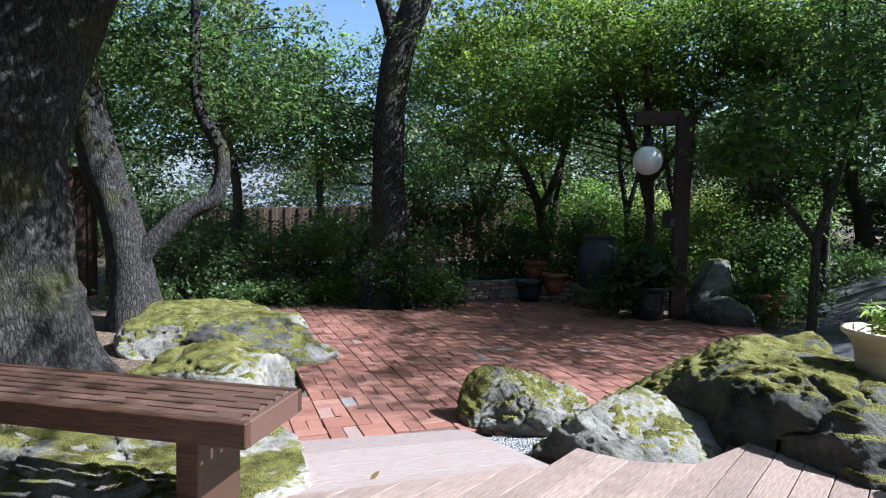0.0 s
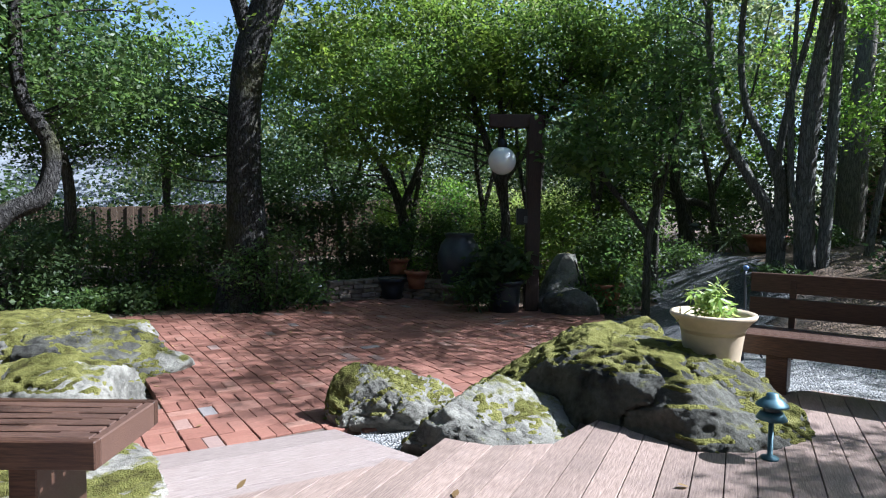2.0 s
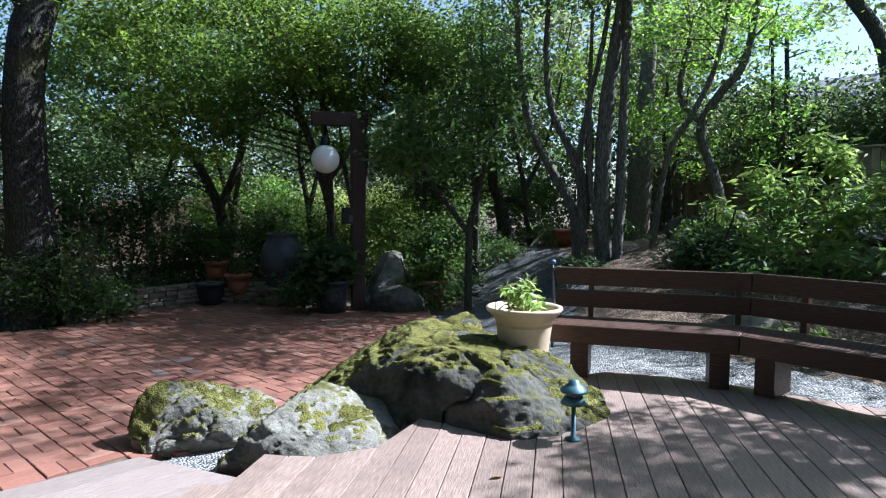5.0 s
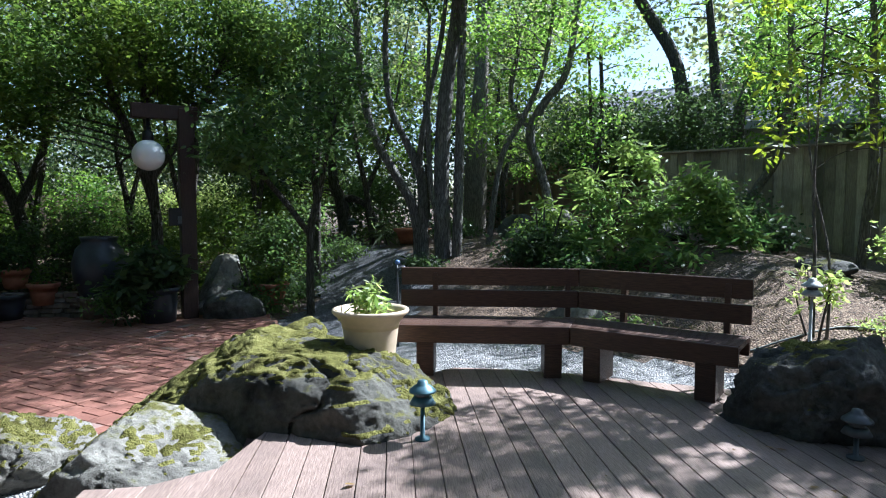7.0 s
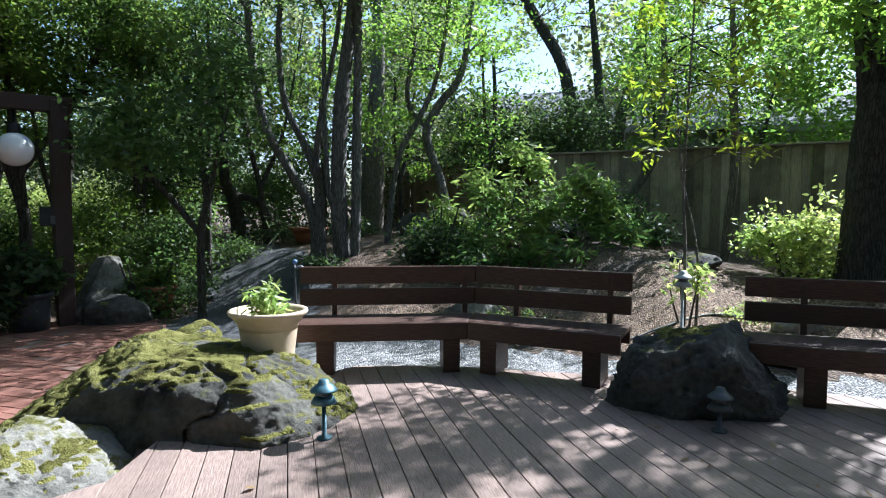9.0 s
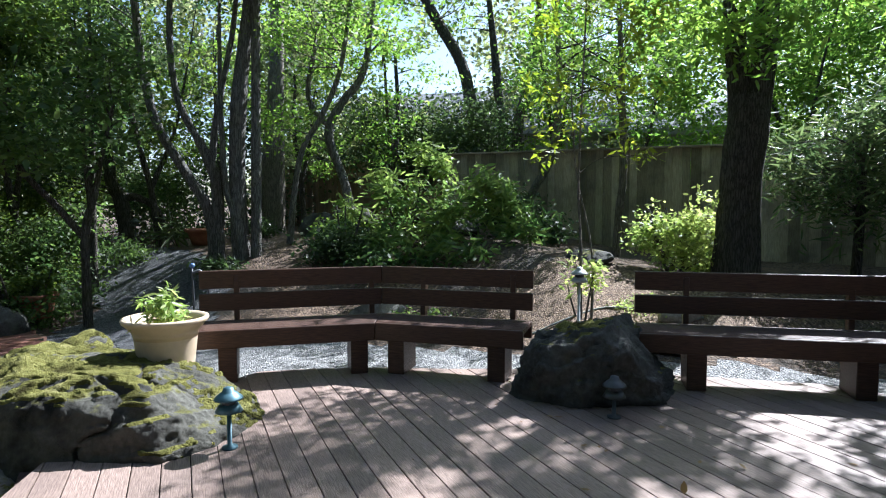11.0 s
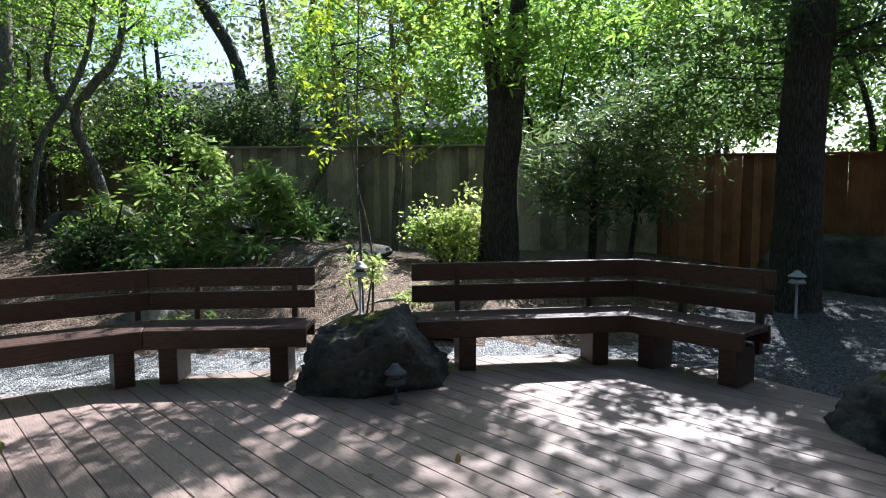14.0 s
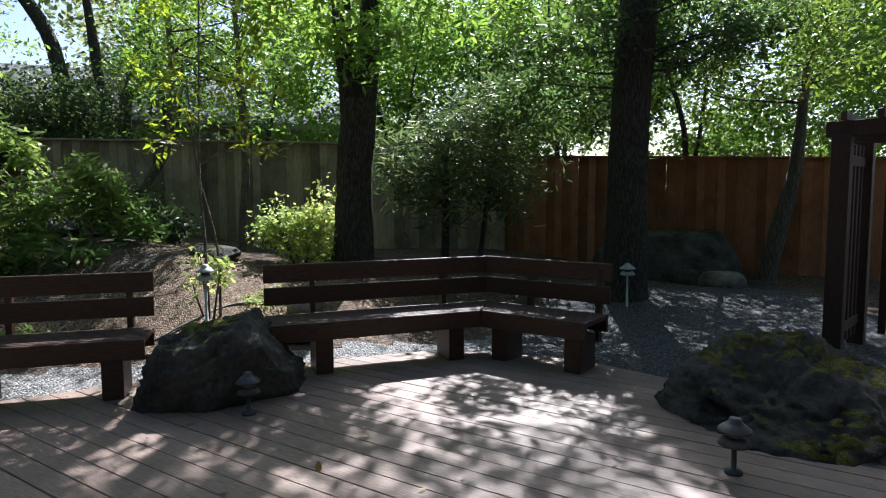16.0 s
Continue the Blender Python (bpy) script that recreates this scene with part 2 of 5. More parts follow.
MOSS = moss_material()
SOIL = speckled("garden_soil", [(0.035, 0.021, 0.013), (0.08, 0.05, 0.031), (0.135, 0.088, 0.055), (0.21, 0.145, 0.095)], 38, 0.95, 0.7, 0.03, (0.05, 0.04, 0.03))
# Darker copy of the gravel; shade on the paths is put into its colour.
GRAVEL_SHADED = speckled("gravel_shaded", [(0.025, 0.027, 0.03), (0.06, 0.062, 0.066), (0.11, 0.112, 0.118), (0.19, 0.19, 0.195)], 60, 0.9, 0.9, 0.03)
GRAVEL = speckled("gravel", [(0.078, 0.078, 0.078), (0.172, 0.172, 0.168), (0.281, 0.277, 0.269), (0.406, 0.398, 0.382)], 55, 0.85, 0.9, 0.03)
TERRACOTTA = plain("terracotta", (0.30, 0.115, 0.065), 0.8, 0, 0.3, 9)
POT_CREAM = plain("glazed_cream", (0.56, 0.44, 0.31), 0.5, 0, 0.12, 7)
JAR_BLUE = plain("jar_clay", (0.03, 0.033, 0.042), 0.45, 0, 0.4, 5)
METAL_GREEN = plain("verdigris_metal", (0.06, 0.13, 0.16), 0.45, 0.3, 0.3, 20)
METAL_GREY = plain("grey_metal", (0.075, 0.08, 0.085), 0.5, 0.3, 0.2, 20)
METAL_PALE = plain("pale_metal", (0.42, 0.43, 0.42), 0.5, 0.1, 0.2, 20)
METAL_DARK = plain("dark_metal", (0.02, 0.02, 0.022), 0.45, 0.5)
GLOBE = plain("milk_glass", (0.80, 0.80, 0.80), 0.25, 0, 0.03)
ROOF = plain("roof_shingle", (0.14, 0.15, 0.17), 0.9, 0, 0.3, 6)
STUCCO = plain("house_paint", (0.30, 0.30, 0.30), 0.85, 0, 0.08, 3)
STONE = plain("wall_stone", (0.17, 0.13, 0.11), 0.9, 0, 0.45, 8, 0.5)


# ---------- helpers ----------
def part(name, data, mat, parent=None, label=""):
    """Link a bmesh or a mesh as one object under a thing or part."""
    if isinstance(data, bmesh.types.BMesh):
        me = bpy.data.meshes.new(name)
        data.to_mesh(me)
        data.free()
    else:
        me = data
    if mat and not me.materials:
        me.materials.append(mat)
    ob = new(name, me)
    if parent:
        ob.parent = parent
    if label:
        ob["label"] = label
    return ob


def empty(name, at, label, category, group="", rz=0.0, kind=""):
    ob = new(name)
    ob.matrix_world = pose(*at, 0, 0, rz)
    ob.empty_display_size = 0.1
    return tagged(ob, label, category, group, kind)


def shade_smooth(me):
    me.polygons.foreach_set("use_smooth", [True] * len(me.polygons))
    me.update()
    return me


def box_bm(sx, sy, sz, at=(0, 0, 0), bevel=0.004, rz=0.0):
    bm = bmesh.new()
    bmesh.ops.create_cube(bm, size=1.0, matrix=Matrix.Translation(at) @ Matrix.Rotation(rz, 4, "Z") @ Matrix.Diagonal((sx, sy, sz, 1)))
    if bevel:
        bmesh.ops.bevel(bm, geom=bm.edges[:], offset=bevel, segments=1, affect="EDGES")
    return bm


def prism_bm(outline, z0, z1, bevel=0.004):
    """An upright prism over an outline of (x, y) points."""
    bm = bmesh.new()
    low = [bm.verts.new((x, y, z0)) for x, y in outline]
    high = [bm.verts.new((x, y, z1)) for x, y in outline]
    n = len(outline)
    bm.faces.new(low[::-1]), bm.faces.new(high)
    for i in range(n):
        bm.faces.new((low[i], low[(i + 1) % n], high[(i + 1) % n], high[i]))
    bmesh.ops.recalc_face_normals(bm, faces=bm.faces[:])
    if bevel:
        bmesh.ops.bevel(bm, geom=bm.edges[:], offset=bevel, segments=1, affect="EDGES")
    return bm


def lathe(profile, sides=40, wobble=0.0):
    """A turned body from (radius, height) pairs."""
    verts, faces = [], []
    for r, z in profile:
        for k in range(sides):
            a = 2 * math.pi * k / sides
            rr = r * (1 + wobble * math.sin(3 * a + z * 9))
            verts.append((rr * math.cos(a), rr * math.sin(a), z))
    for i in range(len(profile) - 1):
        for k in range(sides):
            a, b = i * sides + k, i * sides + (k + 1) % sides
            faces.append((a, b, b + sides, a + sides))
    faces.append(tuple(range(sides))[::-1])
    faces.append(tuple(range((len(profile) - 1) * sides, len(profile) * sides)))
    me = bpy.data.meshes.new("turned")
    me.from_pydata(verts, [], faces)
    return shade_smooth(me)


def smooth_line(points, steps=5):
    """Points (x, y, z, r) joined by a smooth curve."""
    p = np.array(points, float)
    p = np.vstack([2 * p[0] - p[1], p, 2 * p[-1] - p[-2]])
    out = []
    for i in range(1, len(p) - 2):
        for s in range(steps):
            t = s / steps
            out.append(0.5 * ((2 * p[i]) + (p[i + 1] - p[i - 1]) * t + (2 * p[i - 1] - 5 * p[i] + 4 * p[i + 1] - p[i + 2]) * t * t + (3 * p[i] - p[i - 1] - 3 * p[i + 1] + p[i + 2]) * t ** 3))
    out.append(p[-2])
    return np.array(out)


def tubes(name, lines, sides=8, rough=0.0, rng=None):
    """Tapered limbs along lines of (x, y, z, r), all in one mesh."""
    verts, faces = [], []
    for line in lines:
        line = np.asarray(line, float)
        d = np.gradient(line[:, :3], axis=0)
        d /= np.linalg.norm(d, axis=1, keepdims=True) + 1e-9
        ref = np.array([0.31, 0.95, 0.05]) if abs(d[:, 2]).mean() > 0.5 else np.array([0.05, 0.1, 1.0])
        a = np.cross(d, ref)
        a /= np.linalg.norm(a, axis=1, keepdims=True) + 1e-9
        b = np.cross(d, a)
        ang = np.linspace(0, 2 * np.pi, sides, endpoint=False)
        rad = np.repeat(line[:, 3:4], sides, 1)
        if rough:
            ph = rng.uniform(0, 6.3, 4)
            lobes = 0.5 * np.sin(3 * ang + ph[0])[None] + 0.35 * np.sin(5 * ang + ph[1])[None] + 0.4 * np.sin(np.arange(len(line)) * 0.9 + ph[2])[:, None]
            rad = rad * (1 + rough * lobes + rng.normal(0, rough * 0.35, rad.shape))
        ring = line[:, None, :3] + rad[..., None] * (np.cos(ang)[None, :, None] * a[:, None] + np.sin(ang)[None, :, None] * b[:, None])
        base = len(verts)
        verts.extend(map(tuple, ring.reshape(-1, 3)))
        for i in range(len(line) - 1):
            for k in range(sides):
                p, q = base + i * sides + k, base + i * sides + (k + 1) % sides
                faces.append((p, q, q + sides, p + sides))
        faces.append(tuple(base + (len(line) - 1) * sides + k for k in range(sides)))
    me = bpy.data.meshes.new(name)
    me.from_pydata(verts, [], faces)
    return shade_smooth(me)


def leaf_mesh(name, at, size, rng, aspect=0.5, flat=0.5, out=None, vary=0.35, fine=True):
    """Many leaves: each a four-cornered blade, folded along its rib. at: their stems; flat: how level they lie; out: the ways they point."""
    n = len(at)
    way = rng.normal(size=(n, 3)) * (1, 1, 0.55) - (0, 0, 0.25)
    if out is not None:
        way = way * 0.45 + out
    way /= np.linalg.norm(way, axis=1, keepdims=True)
    up = rng.normal(size=(n, 3)) * (1 - flat) + (0, 0, flat * 1.6)
    side = np.cross(way, up)
    side /= np.linalg.norm(side, axis=1, keepdims=True) + 1e-9
    nor = np.cross(side, way)
    s = (size * rng.uniform(1 - vary, 1 + vary, n))[:, None]
    w = s * aspect * 0.5
    base, rib = at, nor * s
    if fine:
        corners = (base, base + way * s * 0.28 + side * w * 0.85 - rib * 0.03, base + way * s * 0.62 + side * w * 0.8 - rib * 0.07, base + way * s - rib * 0.14,
                   base + way * s * 0.62 - side * w * 0.8 - rib * 0.07, base + way * s * 0.28 - side * w * 0.85 - rib * 0.03)
        order = (0, 1, 2, 3, 0, 3, 4, 5)
    else:
        corners = (base, base + way * s * 0.45 + side * w - rib * 0.07, base + way * s - rib * 0.12, base + way * s * 0.45 - side * w - rib * 0.07)
        order = (0, 1, 2, 3)
    k, faces = len(corners), len(order) // 4
    v = np.stack(corners, 1).reshape(-1, 3)
    me = bpy.data.meshes.new(name)
    me.vertices.add(k * n), me.loops.add(4 * faces * n), me.polygons.add(faces * n)
    me.vertices.foreach_set("co", v.astype(np.float32).ravel())
    me.loops.foreach_set("vertex_index", (np.arange(n, dtype=np.int32)[:, None] * k + np.array(order, dtype=np.int32)[None]).ravel())
    me.polygons.foreach_set("loop_start", np.arange(0, 4 * faces * n, 4, dtype=np.int32))
    me.update(calc_edges=True)
    return me


def clump_leaves(centres, per, spread, rng):
    n = len(centres)
    at = np.repeat(centres, per, 0)
    return at + rng.normal(size=(n * per, 3)) * np.asarray(spread)


def in_blobs(blobs, rng, hollow=0.45):
    """Clump centres spread through ellipsoids (x, y, z, rx, ry, rz, count), more of them towards the outside."""
    out = []
    for x, y, z, rx, ry, rz, count in blobs:
        d = rng.normal(size=(count, 3))
        d /= np.linalg.norm(d, axis=1, keepdims=True)
        out.append(np.array((x, y, z)) + d * (rng.uniform(hollow ** 3, 1, count) ** (1 / 3))[:, None] * (rx, ry, rz))
    return np.vstack(out)


def tree(name, label, stems, blobs, leaf_mat, bark=None, leaf=0.10, aspect=0.5, per=70, spread=(0.21, 0.21, 0.11), seed=1, rough=0.06, sides=10, category="tree", group="", twigs=True, flat=0.5, hollow=0.45):
    """A tree or shrub with its stems, the limbs that carry its clumps, and its leaves."""
    rng = np.random.default_rng(seed)
    bark = bark or BARK
    x, y, z = stems[0][0][:3]
    root = empty(name, (x, y, z), label, category, group)
    shift = np.array((x, y, z, 0.0))
    lines = [smooth_line(s) - shift for s in stems]
    for i, line in enumerate(lines):
        part("trunk" if i == 0 else "stem", tubes("trunk", [line], sides if i == 0 else 8, rough, rng), bark, root)
    if not blobs:
        return root
    centres = in_blobs(blobs, rng, hollow) - shift[:3]
    allpts = np.vstack(lines)
    if twigs:
        limbs = []
        for c in centres[rng.random(len(centres)) < 0.42]:
            if np.linalg.norm(allpts[:, :3] - c, axis=1).min() > 1.5:
                continue
            d = np.linalg.norm(allpts[:, :3] - c, axis=1) + 1.2 * np.maximum(0, allpts[:, 2] - c[2] + 0.2)
            s = allpts[d.argmin()]
            r0 = min(s[3] * 0.4, 0.009 + 0.007 * np.linalg.norm(c - s[:3]))
            mid = (s[:3] + c) / 2 + rng.normal(size=3) * 0.12 * np.linalg.norm(c - s[:3]) + (0, 0, 0.06)
            limbs.append(smooth_line([(*s[:3], r0), (*mid, r0 * 0.65), (*c, 0.003)], 3))
        tagged(part("branchwork", tubes("branchwork", limbs, 4), TWIG if bark is BARK_PALE else bark, root), kind="stuff")
    at = clump_leaves(centres, per, spread, rng)
    part("crown", leaf_mesh("crown", at, leaf, rng, aspect, flat, fine=leaf > 0.1), leaf_mat, root)
    return root


def azimuth(az, d):
    return d * math.sin(radians(az)), d * math.cos(radians(az))

# ---------- ground ----------
def step(a, b, v):
    t = min(1.0, max(0.0, (v - a) / (b - a)))
    return t * t * (3 - 2 * t)


RISE_AZ = (-60, -5, 15, 30, 45, 60, 72, 85, 100, 115, 135, 180)
RISE_H = (-0.05, 0.0, 0.28, 0.45, 0.72, 0.95, 0.80, 0.48, 0.42, 0.16, 0.18, 0.0)


def ground_z(x, y):
    r, az = math.hypot(x, y), math.degrees(math.atan2(x, y))
    low = -0.24 + 0.18 * step(33, 48, az) if az > -90 else -0.2
    rise = float(np.interp(az, RISE_AZ, RISE_H))
    start = 10.0 if az < 25 else 10 - 4.2 * step(25, 50, az)
    near = step(57, 76, az) * (1 - step(88, 100, az))
    start -= 0.75 * near
    z = low + (rise - low) * step(start, start + 5.2 - 2.2 * near, r)
    lumps = noise.noise((x * 0.7, y * 0.7, 3)) * 0.06 + noise.noise((x * 2.3, y * 2.3, 7)) * 0.025
    return z + lumps * step(start - 0.8, start + 1.2, r)


def ground_patch():
    verts, faces = [], []
    rings = [0.0] + list(np.linspace(0.6, 18, 88)) + [20, 24, 30, 45, 80, 160, 400, 1200]
    spokes = 300
    for r in rings:
        for k in range(spokes):
            a = 2 * math.pi * k / spokes
            x, y = r * math.sin(a), r * math.cos(a)
            verts.append((x, y, ground_z(x, y) if r < 40 else 0.0))
    for i in range(len(rings) - 1):
        for k in range(spokes):
            a, b = i * spokes + k, i * spokes + (k + 1) % spokes
            faces.append((a, a + spokes, b + spokes, b))
    return verts, faces


me = bpy.data.meshes.new("ground")
ground_verts, ground_faces = ground_patch()
me.from_pydata(ground_verts, [], ground_faces)
shade_smooth(me)
ground = tagged(part("ground", me, SOIL), "dark garden soil with bark mulch and dry leaves", "ground", kind="structure")


def sheet(name, outline, lift, mat, label, category, cell=0.16):
    """A thin layer (gravel, leaf litter) that follows the ground inside an outline."""
    xs, ys = [p[0] for p in outline], [p[1] for p in outline]

    def inside(x, y):
        hit = False
        for (x0, y0), (x1, y1) in zip(outline, outline[1:] + outline[:1]):
            if (y0 > y) != (y1 > y) and x < (x1 - x0) * (y - y0) / (y1 - y0) + x0:
                hit = not hit
        return hit
    bm = bmesh.new()
    made = {}

    def corner(i, j):
        if (i, j) not in made:
            x, y = i * cell, j * cell
            x += 0.08 * noise.noise((x, y, 1.5))
            made[i, j] = bm.verts.new((x, y, ground_z(x, y) + lift))
        return made[i, j]
    for i in range(int(min(xs) / cell) - 1, int(max(xs) / cell) + 1):
        for j in range(int(min(ys) / cell) - 1, int(max(ys) / cell) + 1):
            if inside((i + 0.5) * cell, (j + 0.5) * cell):
                bm.faces.new((corner(i, j), corner(i + 1, j), corner(i + 1, j + 1), corner(i, j + 1)))
    return tagged(part(name, bm, mat), label, category, kind="structure")


sheet("gravel_bed", [(2.2, 4.6), (3.0, 2.9), (3.9, 1.0), (4.0, -1.2), (6.2, -1.3), (5.6, 0.6), (5.5, 2.2), (5.2, 3.3), (5.0, 4.4), (4.9, 5.6), (3.4, 6.2)], 0.022, GRAVEL, "grey crushed gravel between deck and planting beds", "gravel")
sheet("gravel_path", [(3.4, 6.2), (4.9, 5.6), (6.4, 6.6), (7.6, 9.0), (8.2, 11.5), (6.6, 11.2), (5.6, 8.6), (4.6, 7.9), (3.9, 7.6)], 0.02, GRAVEL_SHADED, "grey gravel walk winding between beds, its shade put into the colour", "gravel")
sheet("gravel_path", [(4.0, -1.2), (3.4, -3.6), (4.6, -5.6), (7.6, -5.4), (8.6, -3.6), (8.0, -2.4), (6.2, -1.3)], 0.02, GRAVEL_SHADED, "gravel path with its shade put into a dark blue-grey colour", "gravel")
sheet("gravel_pocket", [(0.2, 3.35), (1.3, 2.9), (1.9, 3.4), (1.9, 4.6), (0.6, 4.4)], 0.05, GRAVEL, "small pocket of grey gravel among boulders", "gravel", 0.08)
sheet("leaf_litter", [(5.6, 2.5), (5.7, 0.6), (6.5, -0.4), (7.3, 0.3), (7.4, 2.2), (6.7, 2.8)], 0.03, speckled("leaf_litter", [(0.05, 0.03, 0.017), (0.12, 0.073, 0.043), (0.22, 0.145, 0.09), (0.34, 0.25, 0.17)], 60, 0.9, 0.8, 0.03, (0.16, 0.13, 0.05), (0.62, 0.7)), "dry brown leaf litter on a planting bed", "leaf litter")

# ---------- deck ----------
BOARD_TURN = radians(50.3)
BOARD = 0.146
DECK_EDGE = [(-0.95, 2.62), (-0.26, 2.83), (0.40, 3.03), (0.76, 3.14), (0.87, 3.34), (1.10, 3.17), (1.52, 3.12), (1.84, 3.57), (2.0, 3.32), (2.16, 3.0), (2.34, 2.80), (2.62, 2.78), (2.9, 3.05),
             (3.45, 3.72), (3.80, 3.74), (4.08, 3.38), (4.36, 2.92), (4.60, 2.36), (4.82, 1.9), (5.18, 0.95), (5.34, 0.32), (5.52, -0.45), (5.36, -1.2), (4.99, -1.79),
             (4.28, -2.36), (3.3, -2.75), (2.2, -3.6), (-1.6, -3.4), (-2.6, 0.0), (-2.0, 2.1)]
deck = empty("deck", (0, 0, 0), "weathered reddish-brown timber deck with open joints", "deck", kind="structure")


def crossings(outline, v):
    """Along-board places where the line across = v meets the outline, in the boards' own axes."""
    c, s = math.cos(BOARD_TURN), math.sin(BOARD_TURN)
    pts = [(x * c + y * s, -x * s + y * c) for x, y in outline]
    out = []
    for (u0, v0), (u1, v1) in zip(pts, pts[1:] + pts[:1]):
        if (v0 > v) != (v1 > v):
            out.append(u0 + (u1 - u0) * (v - v0) / (v1 - v0))
    return sorted(out)


def board_mesh(corners, z0, z1, chamfer=0.003):
    """A board over four plan corners (two along each side), with its top edges taken off."""
    (a0, a1), (b0, b1) = corners[:2], corners[2:]
    def inner(p, q, k):
        d = math.hypot(q[0] - p[0], q[1] - p[1]) or 1
        return (p[0] + (q[0] - p[0]) * k / d, p[1] + (q[1] - p[1]) * k / d)
    ring = []
    for p, q in ((a0, b0), (a1, b1)):
        ring.append([(*p, z0), (*p, z1 - chamfer), (*inner(p, q, chamfer), z1), (*inner(q, p, chamfer), z1), (*q, z1 - chamfer), (*q, z0)])
    verts = ring[0] + ring[1]
    faces = [(i, i + 6, (i + 1) % 6 + 6, (i + 1) % 6) for i in range(6)] + [tuple(range(6)), tuple(range(6, 12))[::-1]]
    me = bpy.data.meshes.new("board")
    me.from_pydata(verts, [], faces)
    return me


vs = [-x * math.sin(BOARD_TURN) + y * math.cos(BOARD_TURN) for x, y in DECK_EDGE]
row = math.floor(min(vs) / BOARD) * BOARD
rng0 = random.Random(4)
while row < max(vs):
    lo, hi = crossings(DECK_EDGE, row + 0.004), crossings(DECK_EDGE, row + BOARD - 0.004)
    mid = crossings(DECK_EDGE, row + BOARD / 2)
    if not len(lo) == len(hi) == len(mid):
        lo = hi = mid
    for k in range(0, len(mid), 2):
        if mid[k + 1] - mid[k] > 0.12:
            u = (lo[k] + hi[k]) / 2
            cs = [(lo[k] - u, 0.0025), (lo[k + 1] - u, 0.0025), (hi[k] - u, BOARD - 0.0025), (hi[k + 1] - u, BOARD - 0.0025)]
            b = part("board", board_mesh(cs, -0.038, 0.0), DECK, deck)
            b.matrix_world = Matrix.Rotation(BOARD_TURN, 4, "Z") @ Matrix.Translation((u, row, rng0.uniform(-0.0015, 0.0015)))
    row += BOARD
part("skirt", prism_bm([(x * 0.992, y * 0.992) for x, y in DECK_EDGE], -0.25, -0.05, 0), POSTW, deck, "dark framing under the boards")

# lower step between deck and brick terrace
step_thing = empty("timber_step", (0, 0, 0), "wide pale weathered timber step beside the brick terrace", "step", kind="structure")
e0, e1, f0, f1 = Vector((-1.15, 2.55)), Vector((0.95, 3.2)), Vector((-1.0, 3.74)), Vector((0.30, 4.04))
for k in range(5):
    p = [e0.lerp(f0, k / 5), e1.lerp(f1, k / 5), e0.lerp(f0, (k + 1) / 5 - 0.006), e1.lerp(f1, (k + 1) / 5 - 0.006)]
    o = p[0]
    ang = math.atan2((p[1] - p[0]).y, (p[1] - p[0]).x)
    rot = Matrix.Rotation(-ang, 2)
    q = [rot @ (v - o) for v in p]
    b = part("plank", board_mesh([(q[0].x, q[0].y), (q[1].x, q[1].y), (q[2].x, q[2].y), (q[3].x, q[3].y)], -0.22, -0.15), TREAD, step_thing)
    b.matrix_world = Matrix.Translation((o.x, o.y, 0)) @ Matrix.Rotation(ang, 4, "Z")

# ---------- brick terrace bed ----------
TERRACE = [(-1.05, 3.80), (0.24, 4.06), (0.9, 4.2), (1.9, 4.9), (2.0, 5.6), (3.3, 5.9), (4.25, 7.55), (4.4, 8.2), (3.9, 8.75), (2.9, 9.0), (2.6, 9.6), (1.7, 10.4), (0.4, 10.0), (-0.4, 8.95), (-1.3, 9.1), (-2.9, 8.8), (-2.6, 7.6), (-1.7, 6.9), (-1.25, 5.9), (-0.95, 5.0)]
terrace = tagged(part("terrace", prism_bm(TERRACE, -0.30, -0.182, 0), plain("mortar_sand", (0.10, 0.075, 0.06), 0.95, 0, 0.4, 30)), "red brick terrace with sandy joints", "terrace", kind="structure")


